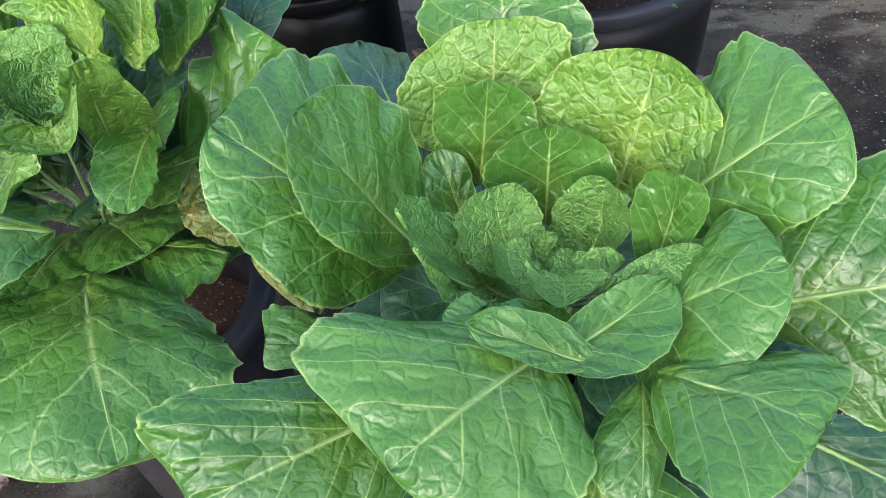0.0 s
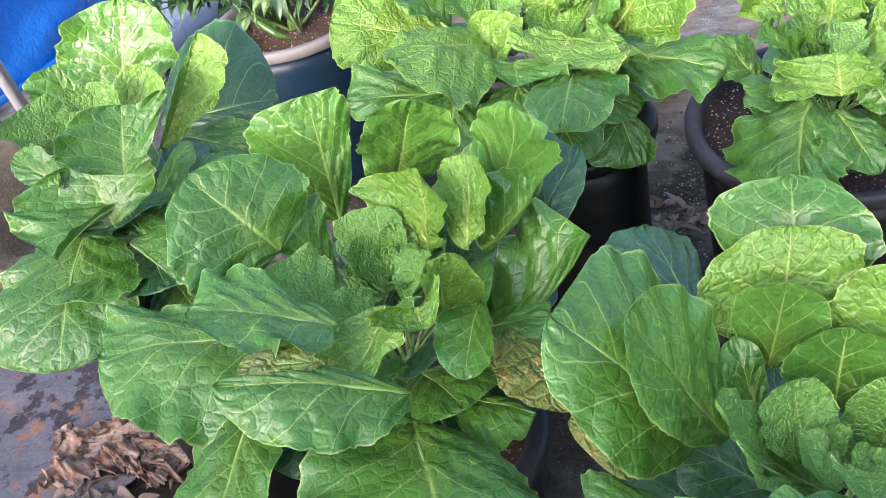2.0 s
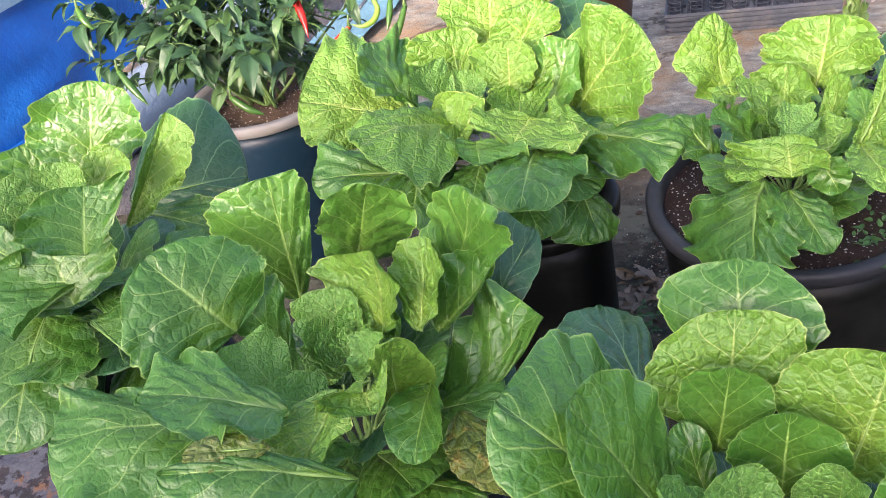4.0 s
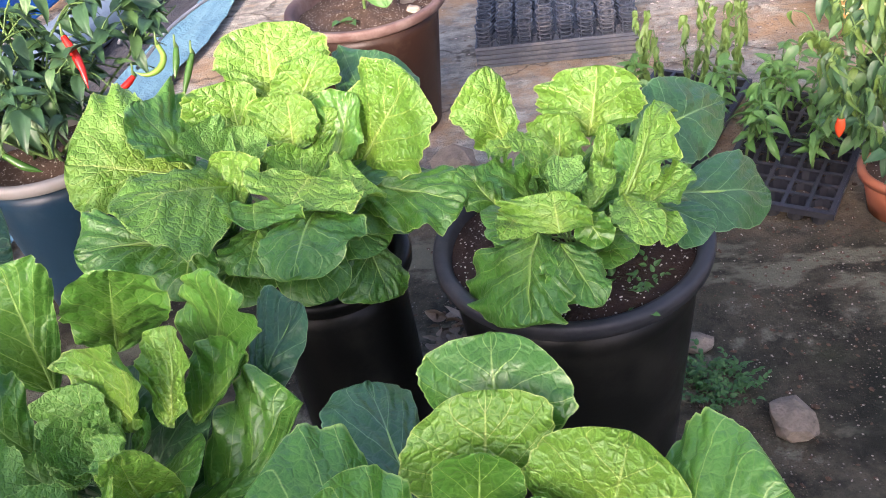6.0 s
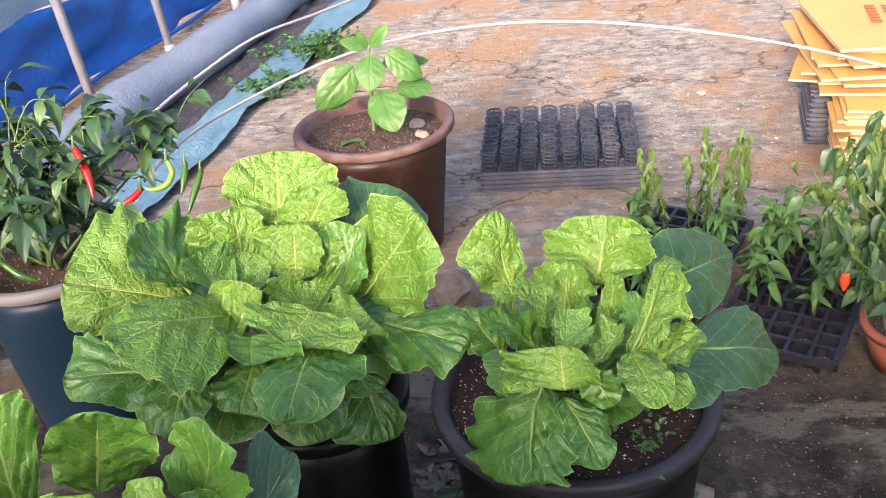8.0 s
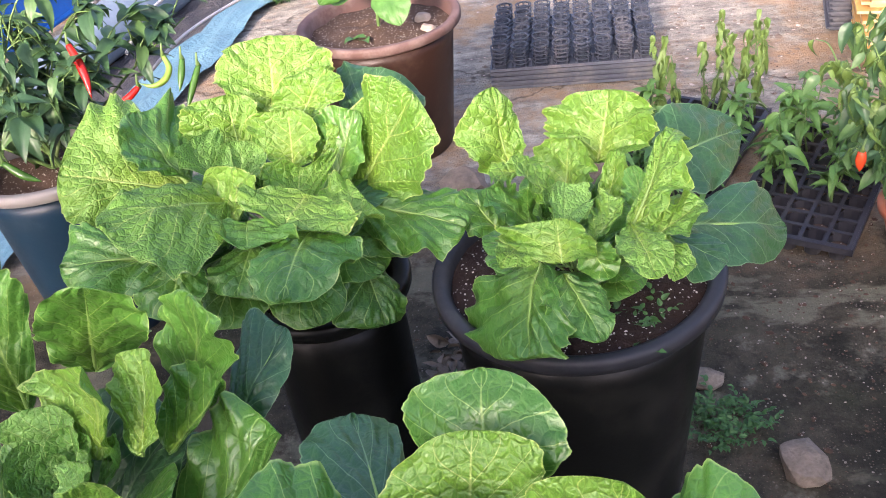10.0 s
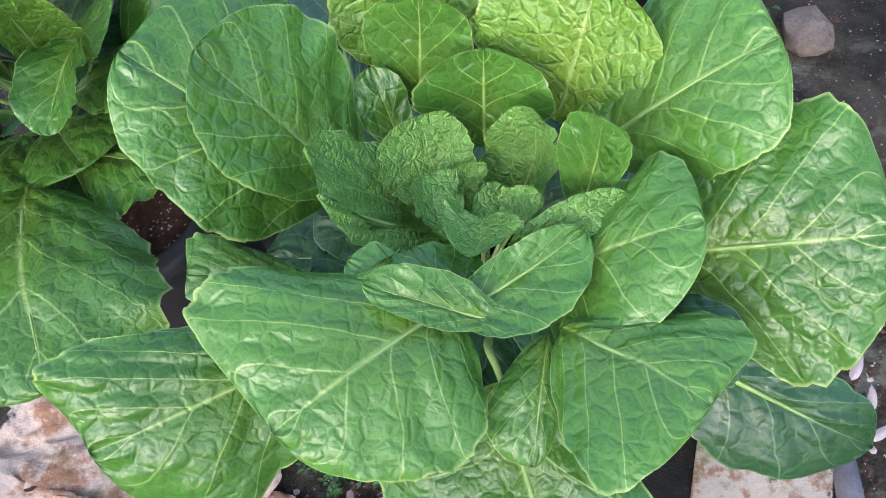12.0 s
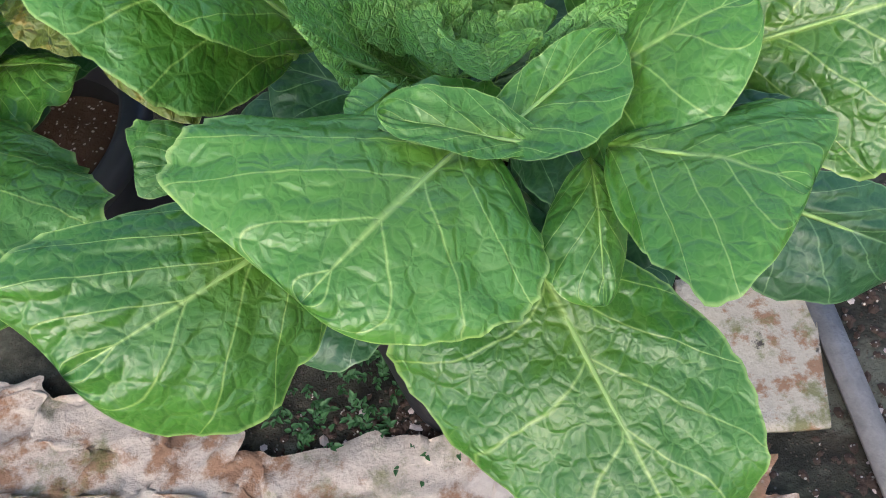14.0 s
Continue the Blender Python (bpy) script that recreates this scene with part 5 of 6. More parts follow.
fruit(chilli, [(-0.406, 2.074, 0.636), (-0.396, 2.061, 0.614), (-0.406, 2.044, 0.596), (-0.430, 2.032, 0.591), (-0.454, 2.031, 0.600)], 0.0065, LIME_FRUIT, "lime-green curled chilli")
fruit(chilli, [(-0.460, 2.035, 0.591), (-0.479, 2.019, 0.578), (-0.507, 2.003, 0.568)], 0.007, RED_FRUIT, "red chilli hanging low")
fruit(chilli, [(-0.362, 2.058, 0.631), (-0.365, 2.040, 0.607), (-0.370, 2.018, 0.580)], 0.007, GREEN_FRUIT, "dark green hanging chilli")
fruit(chilli, [(-0.332, 2.056, 0.615), (-0.344, 2.029, 0.584), (-0.358, 1.995, 0.545)], 0.007, GREEN_FRUIT, "dark green hanging chilli")
fruit(chilli, [(-0.984, 1.887, 0.756), (-0.972, 1.875, 0.735), (-0.952, 1.867, 0.717)], 0.008, GREEN_FRUIT, "dark green hanging chilli")
fruit(chilli, [(-0.905, 1.822, 0.637), (-0.879, 1.806, 0.604), (-0.846, 1.790, 0.569)], 0.008, GREEN_FRUIT, "dark green hanging chilli")
fruit(chilli, [(-0.691, 1.855, 0.537), (-0.657, 1.847, 0.512), (-0.623, 1.846, 0.496)], 0.008, GREEN_FRUIT, "dark green hanging chilli")

chilli_low = thing("chilli_plant", "second dark green chilli bush sharing the blue-grey pot", "chilli plant", at=(-0.76, 2.10, 0.40))
bushy(chilli_low, (-0.76, 2.10, 0.40), [(-1.05, 2.05, 0.66), (-0.92, 2.02, 0.64), (-0.90, 2.15, 0.70), (-0.80, 2.05, 0.70), (-0.70, 2.12, 0.76), (-0.64, 2.08, 0.66), (-0.55, 2.06, 0.62), (-0.86, 1.96, 0.55), (-0.70, 1.98, 0.54), (-1.0, 2.2, 0.6)], 400, [CHILLI, CHILLI, CHILLI, CHILLI_PALE], rnd, size=(0.6, 1.1), twigs=6)

young = thing("young_plant", "young broad-leaved green plant in a brown pot", "young plant", at=(-0.10, 2.80, 0.34))
part("stem", tube(spline([(-0.105, 2.80, 0.34), (-0.095, 2.80, 0.48), (-0.085, 2.80, 0.615)]), 0.005, 7), STEM, young)
for foot, base, tip, aside in (((-0.09, 2.80, 0.57), (-0.126, 2.77, 0.579), (-0.240, 2.73, 0.475), (-0.034, 0.0, 0.036)),
                               ((-0.085, 2.80, 0.60), (-0.079, 2.775, 0.600), (-0.080, 2.71, 0.525), (-0.042, 0.0, 0.004)),
                               ((-0.095, 2.80, 0.49), (-0.062, 2.75, 0.508), (-0.015, 2.66, 0.422), (-0.054, 0.0, -0.012)),
                               ((-0.085, 2.80, 0.59), (-0.036, 2.79, 0.602), (0.055, 2.79, 0.525), (0.018, 0.02, 0.030)),
                               ((-0.095, 2.80, 0.50), (-0.019, 2.79, 0.500), (0.082, 2.80, 0.492), (0.0, 0.042, 0.018)),
                               ((-0.095, 2.80, 0.49), (-0.148, 2.80, 0.490), (-0.230, 2.80, 0.456), (0.0, 0.036, 0.016)),
                               ((-0.088, 2.80, 0.55), (-0.060, 2.84, 0.555), (0.070, 2.88, 0.545), (-0.01, 0.036, 0.012)),
                               ((-0.085, 2.80, 0.61), (-0.078, 2.80, 0.618), (-0.022, 2.79, 0.680), (-0.014, 0.01, 0.012)),
                               ((-0.085, 2.80, 0.61), (-0.088, 2.80, 0.618), (-0.108, 2.79, 0.665), (-0.012, 0.0, -0.005)),
                               ((-0.085, 2.80, 0.61), (-0.095, 2.81, 0.618), (-0.165, 2.82, 0.635), (0.0, 0.022, 0.014))):
    b, e, w = Vector(base), Vector(tip), Vector(aside)
    mid = b.lerp(e, 0.42)
    leaf(young, YOUNG_LEAF, b, e, mid + w, mid - w, 0.06, -0.05, 0.035, stalk=False, pillow=0.5, full=0.72, narrow=0.0)
    part("petiole", tube(spline([foot, b.lerp(Vector(foot), 0.4) + Vector((0, 0, 0.004)), b], 4), 0.0022, 6), STEM, young)
sprout = small_leaf("sprout_leaf", 0.15, 0.05, 0.3, 0.35, 40)
sprout.materials.append(YOUNG_LEAF)
for x, y, az in ((-0.16, 2.74, 240), (-0.14, 2.73, 300), (-0.12, 2.74, 200)):
    hang(sprout, Vector((x, y, 0.36)), az, 30, 0.35, young)


# ---- seed trays and seedlings ----
def seed_tray(at, turn, label):
    ob = thing("seed_tray", label, "seed tray", "black seed trays", at)
    m = Matrix.Translation(at) @ Matrix.Rotation(radians(turn), 4, "Z")
    w, d, nx, ny, h = 0.28, 0.54, 5, 10, 0.045
    bm = bmesh.new()
    for i in range(nx + 1):
        box((0.009, d, 0.006), ((i / nx - 0.5) * (w - 0.012), 0, h), bm=bm)
    for j in range(ny + 1):
        box((w, 0.009, 0.0056), (0, (j / ny - 0.5) * (d - 0.012), h), bm=bm)
    for s in (-1, 1):
        box((0.006, d + 0.006, 0.016), (s * w / 2, 0, h - 0.006), bm=bm)
        box((w + 0.006, 0.006, 0.0158), (0, s * d / 2, h - 0.006), bm=bm)
    bmesh.ops.transform(bm, matrix=m, verts=bm.verts)
    part("frame", bm, TRAY, ob, smooth=False)
    cup = bmesh.new()
    lathe([(0.016, 0.003), (0.018, 0.0), (0.0245, h - 0.002)], 8, (0, 0), cup)
    bmesh.ops.contextual_create(cup, geom=[v for v in cup.verts if v.co.z < 0.0035 and abs(v.co.xy.length - 0.016) < 0.001])
    me = bpy.data.meshes.new("cell")
    cup.to_mesh(me)
    cup.free()
    me.materials.append(TRAY)
    plug = bmesh.new()
    bmesh.ops.create_circle(plug, cap_ends=True, radius=0.021, segments=8)
    soil = bpy.data.meshes.new("plug")
    plug.to_mesh(soil)
    plug.free()
    soil.materials.append(SOIL_DRY)
    for i in range(nx):
        for j in range(ny):
            c = m @ Vector(((i + 0.5) / nx * (w - 0.012) - (w - 0.012) / 2, (j + 0.5) / ny * (d - 0.012) - (d - 0.012) / 2, 0))
            cell = hang(me, c, turn, 0, 1, ob, "cell")
            if (i * 7 + j * 3) % 4 == 0:
                hang(soil, c + Vector((0, 0, 0.026)), turn, 0, 1, ob, "soil_plug")
    return ob


t1 = seed_tray((1.0, 2.363, 0.0), -28, "black plastic seed tray with half of its cells empty")
t2 = seed_tray((0.72, 2.56, 0.0), -28, "black plastic seed tray crowded with seedlings")
rnd = random.Random(5)


def seedling(at, height, wilted):
    ob = thing("seedling", "wilting pale seedling in a black tray" if wilted else "leafy green chilli seedling in a black tray", "seedling", "chilli seedlings", at)
    p = Vector(at)
    top = p + Vector((rnd.uniform(-0.03, 0.03), rnd.uniform(-0.03, 0.03), height))
    line = spline([p, (p + top) / 2 + Vector((rnd.uniform(-0.01, 0.01), 0, 0)), top], 5)
    part("stem", tube(line, lambda t: 0.0028 * (1 - 0.5 * t), 6), STEM, ob)
    for k in range(22 if wilted else 14):
        q = line[rnd.randrange(len(line) // 2 - 1, len(line))]
        hang(rnd.choice(WILTED if wilted else SEEDLING), q, rnd.uniform(0, 360), rnd.uniform(-75, -30) if wilted else rnd.uniform(-30, 30), rnd.uniform(0.45, 0.85) if wilted else rnd.uniform(0.6, 1.15), ob, roll=rnd.uniform(-30, 30))
    return ob


for tray_at, cells, tall in (((1.0, 2.363, 0.03), 26, 0), ((0.72, 2.56, 0.03), 34, 1)):
    m = Matrix.Translation(tray_at) @ Matrix.Rotation(radians(-28), 4, "Z")
    for k in range(cells):
        i, j = rnd.randrange(5), rnd.randrange(10)
        if not tall:
            i, j = rnd.randrange(5), 3 + rnd.randrange(7)
        spot = m @ Vector(((i - 2) * 0.0536, (j - 4.5) * 0.0528, 0))
        back = tall and j > 5
        seedling(tuple(spot), rnd.uniform(0.22, 0.33) if back else rnd.uniform(0.10, 0.2), bool(back))

tall = thing("pepper_plant", "wilting pepper plant with orange-red fruit in a terracotta-coloured trough", "pepper plant", at=(1.17, 2.22, 0.1))
bushy(tall, (1.17, 2.22, 0.1), [(1.02, 2.22, 0.44), (1.07, 2.24, 0.48), (1.13, 2.18, 0.42), (0.98, 2.16, 0.38), (0.98, 2.10, 0.28), (1.17, 2.12, 0.34), (1.04, 2.10, 0.25), (1.08, 2.26, 0.44), (1.10, 2.06, 0.2), (0.97, 2.22, 0.41)], 640, [WILTED, WILTED, CHILLI_PALE, CHILLI], rnd, el=(-88, -30), size=(0.5, 0.95), twigs=5, reach=0.06)
fruit(tall, [(0.948, 1.962, 0.355), (0.947, 1.96, 0.335), (0.948, 1.96, 0.312)], 0.0095, ORANGE_FRUIT, "glossy orange-red pepper")
fruit(tall, [(1.12, 2.20, 0.40), (1.12, 2.198, 0.385), (1.122, 2.198, 0.365)], 0.010, ORANGE_FRUIT, "glossy orange-red pepper")
trough = thing("plant_trough", "small terracotta-coloured plastic plant pot", "plant pot", at=(1.17, 2.12, 0))
part("body", lathe([(0.001, 0.004), (0.07, 0.0), (0.095, 0.10), (0.092, 0.10), (0.085, 0.07)], 32, (1.17, 2.12)), TERRACOTTA, trough)
part("rim", lathe([(0.093, 0.095), (0.105, 0.097), (0.107, 0.112), (0.100, 0.118), (0.090, 0.115), (0.088, 0.09)], 32, (1.17, 2.12)), TERRACOTTA, trough)
part("soil", lathe([(0.088, 0.098), (0.04, 0.106), (0.001, 0.106)], 24, (1.17, 2.12)), SOIL_DRY, trough)
low = thing("pepper_plant", "low green pepper plant beside the trough", "pepper plant", at=(1.22, 2.0, 0.0))
bushy(low, (1.22, 2.0, 0.0), [(1.18, 1.95, 0.16), (1.25, 1.98, 0.2), (1.14, 2.0, 0.14)], 34, [CHILLI], rnd, twigs=2)


# ---- flattened boxes ----
rnd = random.Random(9)


def card_stack(at, turn, count, w, d, rise, label, material, jitter):
    ob = thing("flattened_boxes", label, "cardboard", at=at)
    z = at[2]
    for k in range(count):
        t = rise * rnd.uniform(0.85, 1.15)
        fan = rnd.choice((0, 0, 1, -2, 4, 9, -7, -12)) if jitter > 0.05 else 0
        m = Matrix.Translation((at[0] + rnd.uniform(-1, 1) * jitter, at[1] + rnd.uniform(-1, 1) * jitter, z + t / 2)) @ Matrix.Rotation(radians(turn + fan + rnd.uniform(-1, 1) * jitter * 40), 4, "Z") @ Matrix.Rotation(radians(rnd.uniform(-0.4, 1) * jitter * 25), 4, "X") @ Matrix.Rotation(radians(rnd.uniform(-1, 0.3) * jitter * 25), 4, "Y")
        bm = box((w * rnd.uniform(0.93, 1.0), d * rnd.uniform(0.93, 1.0), t * 0.86))
        for f in bm.faces:
            f.material_index = 0 if abs(f.normal.z) > 0.5 else 1
        bmesh.ops.transform(bm, matrix=m, verts=bm.verts)
        part("sheet", bm, [material, CARD_EDGE], ob, smooth=False)
        z += t
    return ob, z


def tray_pile(at, turn, w, d, layers, label):
    """Flat nested trays, edges only to be seen."""
    ob = thing("tray_stack", label, "plant trays", at=at)
    for k in range(layers):
        m = Matrix.Translation((at[0] + rnd.uniform(-1, 1) * 0.004, at[1] + rnd.uniform(-1, 1) * 0.004, at[2])) @ Matrix.Rotation(radians(turn + rnd.uniform(-1, 1) * 0.6), 4, "Z")
        bm = box((w, d, 0.007), (0, 0, 0.012 + 0.017 * k), bm=box((w * 0.96, d * 0.94, 0.0165), (0, 0, 0.0085 + 0.017 * k)), bevel=0.002)
        bmesh.ops.transform(bm, matrix=m, verts=bm.verts)
        part("tray", bm, TRAY_GREY, ob, smooth=False)


lower, z1 = card_stack((1.88, 3.09, 0.0), -12, 6, 0.9, 0.26, 0.012, "stack of brown flattened cardboard boxes on the ground", CARD_BROWN, 0.012)
middle_stack, z2 = card_stack((1.79, 3.03, z1 + 0.004), -12, 17, 1.0, 0.24, 0.0102, "yellow flattened boxes stacked on brown ones", CARD, 0.02)
tray_pile((1.62, 3.42, 0), -12, 0.62, 0.34, 14, "stack of nested grey plastic trays under yellow boxes")
upper, z3 = card_stack((1.81, 3.33, max(z2, 0.247) + 0.012), -12, 20, 1.05, 0.62, 0.0092, "stack of bright yellow flattened printed boxes, edges fanned out", CARD, 0.055)
for col in range(4):
    for row in range(7):
        if (col * 5 + row * 3) % 7:
            bm = box((0.030, 0.017, 0.0016), (1.42 + 0.05 * col + 0.006 * row, 3.20 - 0.011 * col + 0.032 * row, z3 + 0.006), Matrix.Rotation(radians(-12), 4, "Z"))
            part("print", bm, INK if col else RED_INK, upper, smooth=False)


# ---- white hoops ----
for line in ([(-0.582, 2.265, 0.572), (-0.552, 2.355, 0.623), (-0.498, 2.603, 0.639), (-0.405, 2.855, 0.656), (-0.283, 3.145, 0.633), (-0.121, 3.549, 0.600)],
             [(-0.525, 2.193, 0.538), (-0.461, 2.339, 0.578), (-0.371, 2.579, 0.575), (-0.204, 2.832, 0.579), (0.003, 3.024, 0.572), (0.272, 3.157, 0.551), (0.555, 3.224, 0.515), (0.863, 3.178, 0.478), (1.161, 3.020, 0.450), (1.419, 2.850, 0.410)]):
    ob = thing("hoop", "thin white flexible hoop arching over the yard", "hoop", "white hoops", line[0])
    part("rod", tube(spline(line, 10), 0.0042, 8), HOOP, ob)


# ---- ground litter ----
def rock(at, size, material, label, name="stone", category="stone", seed=0):
    bm = bmesh.new()
    bmesh.ops.create_icosphere(bm, subdivisions=2, radius=1)
    for v in bm.verts:
        n1 = noise.noise(v.co * 1.3 + Vector((seed * 3.1, 0, 0)))
        v.co *= 1 + 0.35 * n1 + 0.12 * noise.noise(v.co * 4 + Vector((seed, 2, 0)))
        v.co = Vector((round(v.co.x * 2.2) / 2.2 * 0.4 + v.co.x * 0.6, round(v.co.y * 2.2) / 2.2 * 0.4 + v.co.y * 0.6, v.co.z))
        v.co.x, v.co.y, v.co.z = v.co.x * size[0] / 2, v.co.y * size[1] / 2, v.co.z * size[2] / 2
    low = min(v.co.z for v in bm.verts) * 0.75
    bmesh.ops.transform(bm, matrix=Matrix.Translation((at[0], at[1], at[2] - low)), verts=bm.verts)
    return tagged(mesh_object(name, bm, material, False), label, category)


rock((0.765, 1.50, 0), (0.085, 0.10, 0.05), STONE, "angular grey-brown stone on dark wet ground", seed=1)
rock((0.12, 2.42, 0), (0.13, 0.12, 0.12), DRY_LEAF, "weathered pale root stump beside the brown pot", "root_stump", "stump", 8)
rock((0.63, 1.72, 0), (0.08, 0.06, 0.03), STONE, "small flat stone beside the weeds", seed=4)
rock((-0.62, 1.95, 0.40), (0.05, 0.04, 0.03), PEBBLE, "pale pebble lying on dry potting soil", seed=2)
rock((0.04, 2.76, 0.355), (0.045, 0.04, 0.03), PEBBLE, "white pebble lying on dry potting soil", seed=3)
rock((0.02, 2.83, 0.355), (0.05, 0.04, 0.035), PEBBLE, "tan lump at the edge of a brown pot", seed=6)
rock((1.03, 3.85, 0), (0.04, 0.03, 0.02), PEBBLE, "white scrap lying on pale concrete", "scrap", "scrap", 7)


def dry_clump(at, spread, count, label, seed):
    rnd = random.Random(seed)
    ob = thing("dead_leaves", label, "dead leaves", at=at)
    for k in range(count):
        me = small_leaf("withered_leaf", rnd.uniform(0.025, 0.06), rnd.uniform(0.007, 0.016), rnd.uniform(-0.3, 0.5), rnd.uniform(0.2, 1.0), seed * 10 + k)
        me.materials.append(DRY_LEAF)
        hang(me, Vector((at[0] + rnd.uniform(-1, 1) * spread, at[1] + rnd.uniform(-1, 1) * spread, at[2] + rnd.uniform(0.010, 0.026))), rnd.uniform(0, 360), rnd.uniform(-8, 18), 1.0, ob, roll=rnd.uniform(-60, 60))
    return ob


dry_clump((0.14, 1.80, 0), 0.055, 30, "crumpled withered grey-brown leaves between the pots", 1)
dry_clump((0.06, 2.35, 0), 0.05, 10, "crumpled withered leaves at the foot of a brown pot", 2)
dry_clump((-0.88, 1.10, 0), 0.10, 34, "heap of withered brown leaves and scraps on the ground", 3)
dry_clump((-0.70, 1.0, 0), 0.14, 40, "withered brown leaves strewn on dark ground", 5)


def weeds(at, spread, count, label, seed, size=0.35):
    rnd = random.Random(seed)
    ob = thing("weeds", label, "weeds", "weeds", at)
    for k in range(count):
        r, a = spread * rnd.random() ** 0.5, rnd.uniform(0, 360)
        base = Vector((at[0] + r * math.cos(radians(a)), at[1] + 0.6 * r * math.sin(radians(a)), at[2]))
        way = rnd.uniform(0, 2 * math.pi)
        reach = size * rnd.uniform(0.06, 0.14)
        top = base + Vector((reach * math.cos(way), reach * math.sin(way), size * rnd.uniform(0.04, 0.12)))
        for q in range(6):
            p = base.lerp(top, 0.25 + 0.15 * q)
            hang(rnd.choice(WEEDS), p, math.degrees(way) + (70 if q % 2 else -70) * (1 - q / 8) + rnd.uniform(-25, 25), rnd.uniform(-5, 45), size * rnd.uniform(0.55, 1.1), ob, roll=rnd.uniform(-30, 30))
    return ob


WEEDS = leaf_set(WEED, 0.046, 0.014, 0.15)
weeds((0.17, 0.735, 0), 0.15, 80, "low fleshy weeds growing between old cloth", 1, 0.24)
weeds((0.62, 1.61, 0), 0.11, 90, "low green weeds beside the wide black pot", 2, 0.34)
weeds((0.10, 1.72, 0), 0.05, 8, "thin green weeds by the tall pot", 3)
weeds((-0.72, 4.7, 0), 0.22, 70, "green weeds along the teal cloth", 4, 0.9)
weeds((-0.82, 4.2, 0), 0.14, 35, "green weeds along the teal cloth", 6, 0.9)
weeds((0.47, 1.36, 0.458), 0.05, 14, "tiny weeds sprouting in dark potting soil", 5, 0.35)


def rag(corner, along, across, material, label, seed, rough=0.012, name="old_cloth", thick=0.0):
    def lift(s, t):
        e = 0.04 * noise.noise((s * 5, t * 5, seed)) + 0.015 * noise.noise((s * 16, t * 16, seed))
        return (e * (1 if t > 0.5 else -1), 0.6 * e, 0.006 + rough * (0.6 + noise.noise((s * 5, t * 5, seed + 2))) + 0.5 * rough * (1 - min(1, 4 * abs(noise.noise((s * 4 + t * 3, t * 4, seed + 7))))) + 0.6 * rough * abs(noise.noise((s * 17, t * 15, seed))))
    return tagged(mesh_object(name, grid_sheet(corner, along, across, 70, 54, lift), material), label, "cloth")


rag((-0.46, 0.60, 0.002), (0.42, -0.06, 0), (0.03, 0.25, 0), CLOTH, "bleached rotten cloth sheet with brown stains", 1, 0.014)
rag((-0.08, 0.40, 0.003), (0.46, -0.02, 0), (0.0, 0.31, 0), CLOTH, "mossy stained cloth sheet lying on the ground", 5, 0.012)
rag((0.30, 0.40, 0.002), (0.28, 0.0, 0), (0.03, 0.22, 0), CLOTH, "mossy stained cloth scrap under the cabbage", 9, 0.012)
rag((-1.00, 1.02, 0.003), (0.17, 0.06, 0), (-0.05, 0.13, 0), CRUST, "crumpled withered brown leaf heap on wet ground", 13, 0.03, "withered_scrap")
rag((-0.88, 1.10, 0.003), (0.12, -0.06, 0), (0.05, 0.08, 0), CRUST, "crumpled pale brown husk on wet ground", 17, 0.03, "withered_scrap")
rag((-0.66, 0.86, 0.003), (0.20, 0.03, 0), (0.0, 0.11, 0), CRUST, "crumpled withered brown scraps beside old cloth", 19, 0.022, "withered_scrap")
board = thing("wet_board", "warped off-white board with brown stains on the ground", "board", at=(0.60, 0.75, 0))
bm = grid_sheet((0.52, 0.655, 0.012), (0.165, -0.012, 0), (0.035, 0.20, 0), 16, 18, lambda s, t: (0, 0, 0.006 * noise.noise((s * 3, t * 3, 4)) + 0.004 * s))
bm2 = bmesh.ops.extrude_face_region(bm, geom=bm.faces[:])
bmesh.ops.translate(bm, vec=(0, 0, -0.010), verts=[v for v in bm2["geom"] if isinstance(v, bmesh.types.BMVert)])
bmesh.ops.recalc_face_normals(bm, faces=bm.faces)
part("panel", bm, CARDBOARD, board)
plank = thing("plank", "weathered grey wooden strip on bare soil", "plank", at=(0.72, 0.68, 0))
part("board", box((0.032, 0.36, 0.014), (0.725, 0.70, 0.012), Matrix.Rotation(radians(4), 4, "Z"), bevel=0.003), PLANK, plank)
for k, (x, y, az, s) in enumerate(((0.64, 0.835, -8, 1.0), (0.70, 0.825, -22, 1.1), (0.77, 0.80, 35, 0.8), (0.78, 0.84, 80, 0.7), (0.76, 0.88, 60, 0.8))):
    me = small_leaf("husk", 0.06, 0.009, 0.2, -0.5, 70 + k)
    me.materials.append(PEEL)
    ob = new("husk", me)
    ob.matrix_basis = Matrix.Translation((x - 0.02, y, 0.032)) @ Matrix.Rotation(radians(az), 4, "Z") @ Matrix.Diagonal((s, s, s, 1))
    tagged(ob, "dry pale curled husk lying on board and soil", "husk", "dry husks")


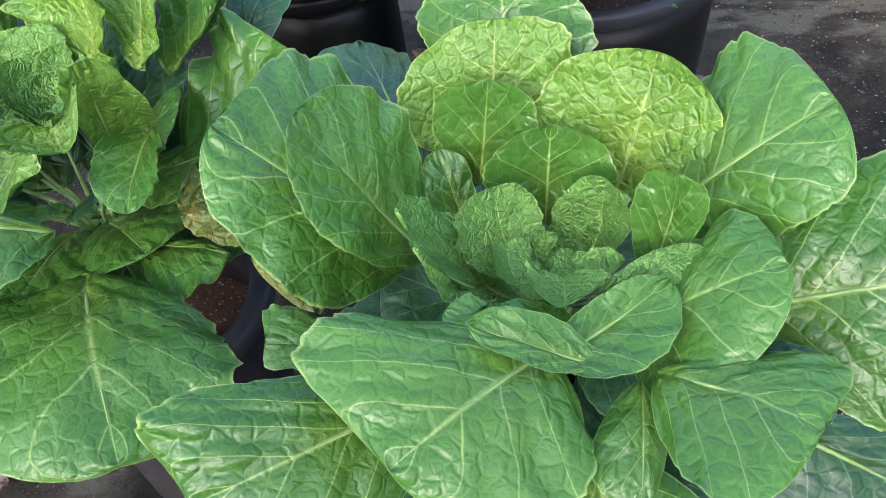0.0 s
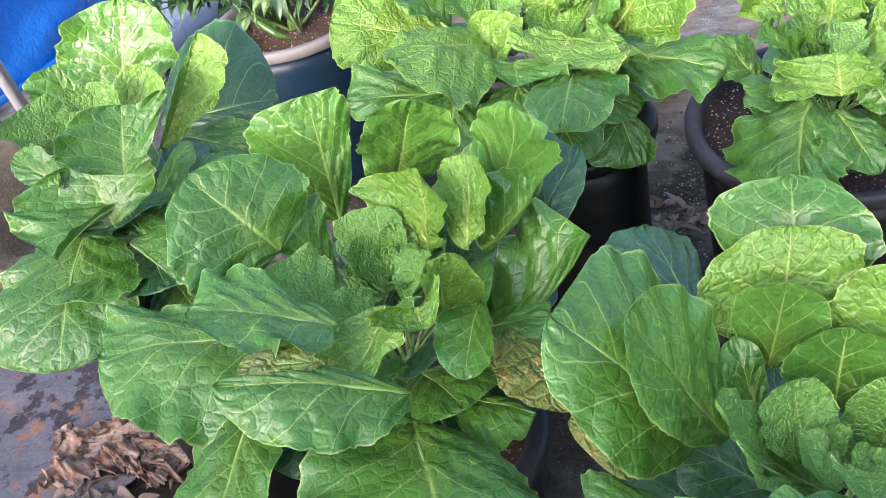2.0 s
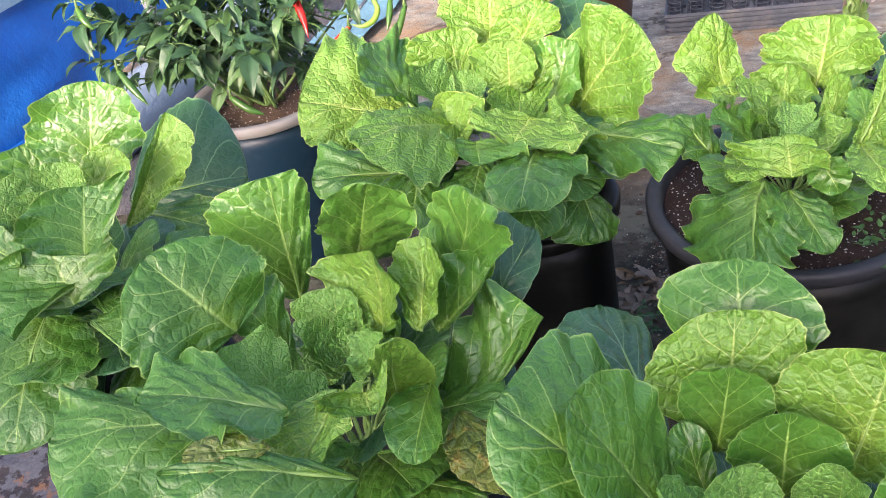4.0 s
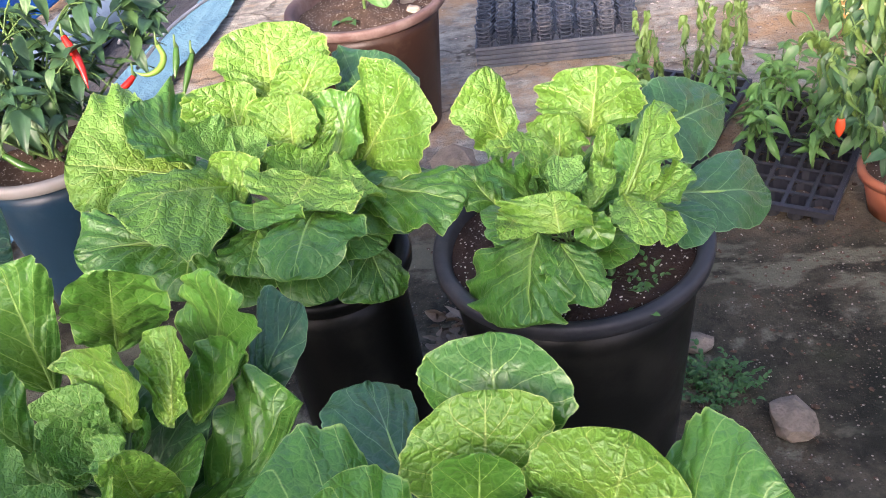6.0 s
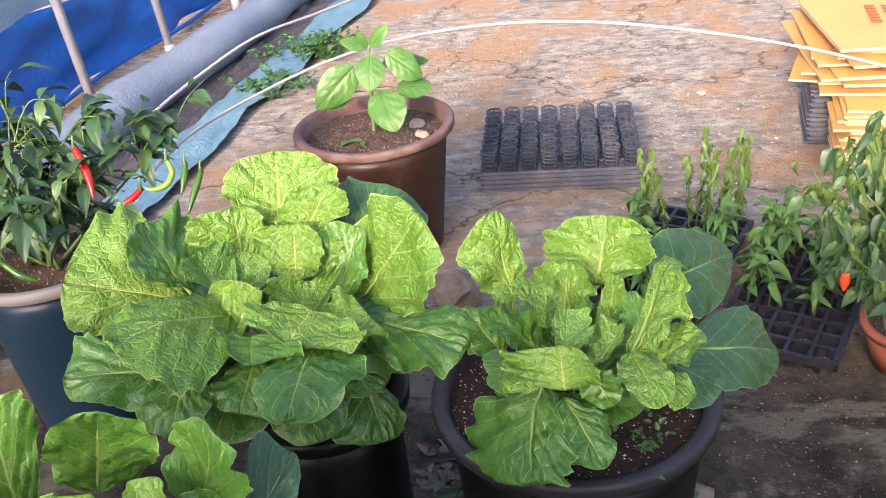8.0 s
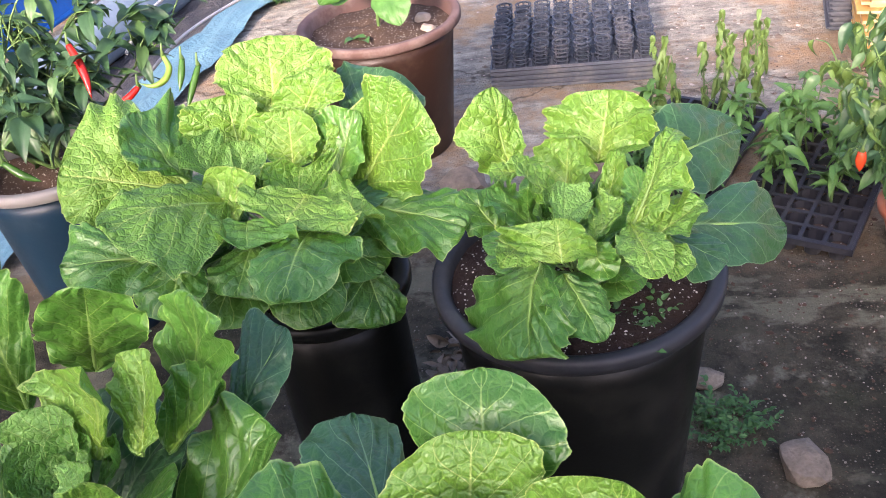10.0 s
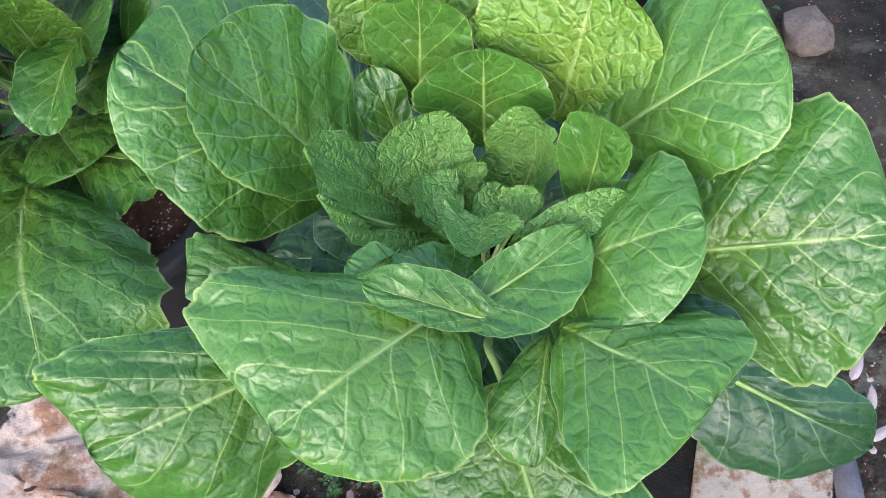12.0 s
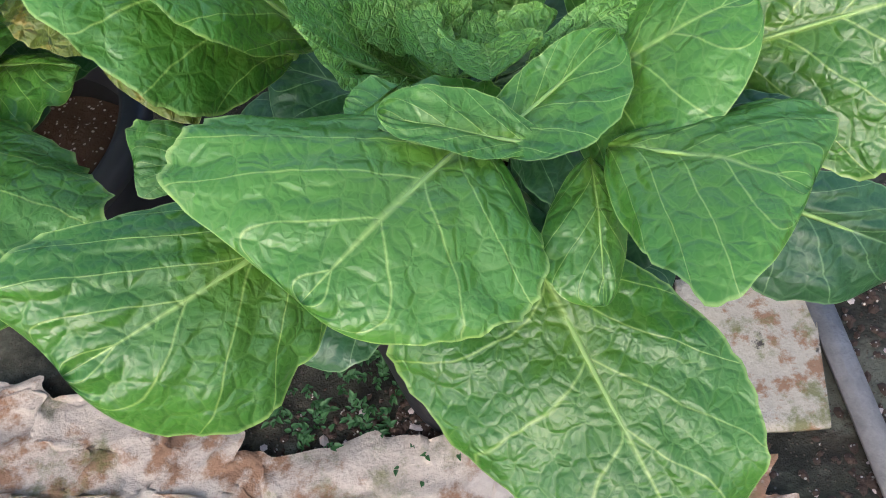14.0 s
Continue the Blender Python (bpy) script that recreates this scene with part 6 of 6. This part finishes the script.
# ---- grit and scraps strewn on the ground ----
def scatter(name, label, material, count, areas, size, flat, seed):
    """Many small lumps joined into one mesh; areas: (x, y, half width, half depth)."""
    rnd = random.Random(seed)
    verts, faces = [], []
    for k in range(count):
        cx, cy, hx, hy = areas[k % len(areas)]
        x, y = cx + rnd.gauss(0, 0.5) * hx, cy + rnd.gauss(0, 0.5) * hy
        s = size * rnd.uniform(0.4, 1.5) * (1.6 if rnd.random() < 0.04 else 1.0)
        turn, long_ = rnd.uniform(0, math.pi), rnd.uniform(0.9, 1.6)
        z0 = ground_height(x, y) + s * flat * 0.35
        first = len(verts)
        for i in range(6):
            a = math.pi / 3 * i
            r = s * rnd.uniform(0.7, 1.15)
            px, py = r * long_ * math.cos(a), r * math.sin(a)
            verts.append((x + px * math.cos(turn) - py * math.sin(turn), y + px * math.sin(turn) + py * math.cos(turn), z0 + s * flat * rnd.uniform(-0.2, 0.2)))
        verts.append((x, y, z0 + s * flat))
        verts.append((x, y, z0 - s * flat))
        for i in range(6):
            faces.append((first + i, first + (i + 1) % 6, first + 6))
            faces.append((first + (i + 1) % 6, first + i, first + 7))
    me = bpy.data.meshes.new(name)
    me.from_pydata(verts, [], faces)
    me.materials.append(material)
    return tagged(new(name, me), label, "litter", kind="stuff")


NEAR_GROUND = ((0.95, 1.75, 0.35, 0.4), (0.85, 1.1, 0.25, 0.3), (0.75, 2.2, 0.5, 0.3), (0.18, 1.95, 0.1, 0.3), (1.2, 2.6, 0.5, 0.5))
FAR_GROUND = ((0.3, 3.9, 0.9, 0.9), (1.0, 4.6, 0.8, 1.0), (-0.2, 4.6, 0.5, 1.2), (0.9, 3.3, 0.5, 0.6))
YARD_FRONT = ((0.82, 0.82, 0.12, 0.16), (0.72, 0.55, 0.2, 0.12), (-0.75, 0.9, 0.25, 0.15), (0.18, 0.70, 0.16, 0.07))
scatter("grit", "pale grit strewn on dark ground", GRIT, 1100, NEAR_GROUND, 0.0019, 0.7, 31)
scatter("dark_crumbs", "dark soil crumbs strewn on the ground", SOIL_DRY, 1300, NEAR_GROUND, 0.0036, 0.8, 32)
scatter("brown_scraps", "brown leaf scraps strewn on pale concrete", DRY_LEAF, 900, FAR_GROUND, 0.0065, 0.25, 33)
scatter("pale_scraps", "pale chaff strewn on concrete", PEEL, 500, FAR_GROUND, 0.0042, 0.4, 34)
scatter("soil_crumbs", "brown soil crumbs and bark bits", SOIL_DRY, 1100, YARD_FRONT, 0.0045, 0.8, 35)
scatter("husk_bits", "pale husk bits lying on soil", PEEL, 160, YARD_FRONT, 0.0042, 0.4, 36)
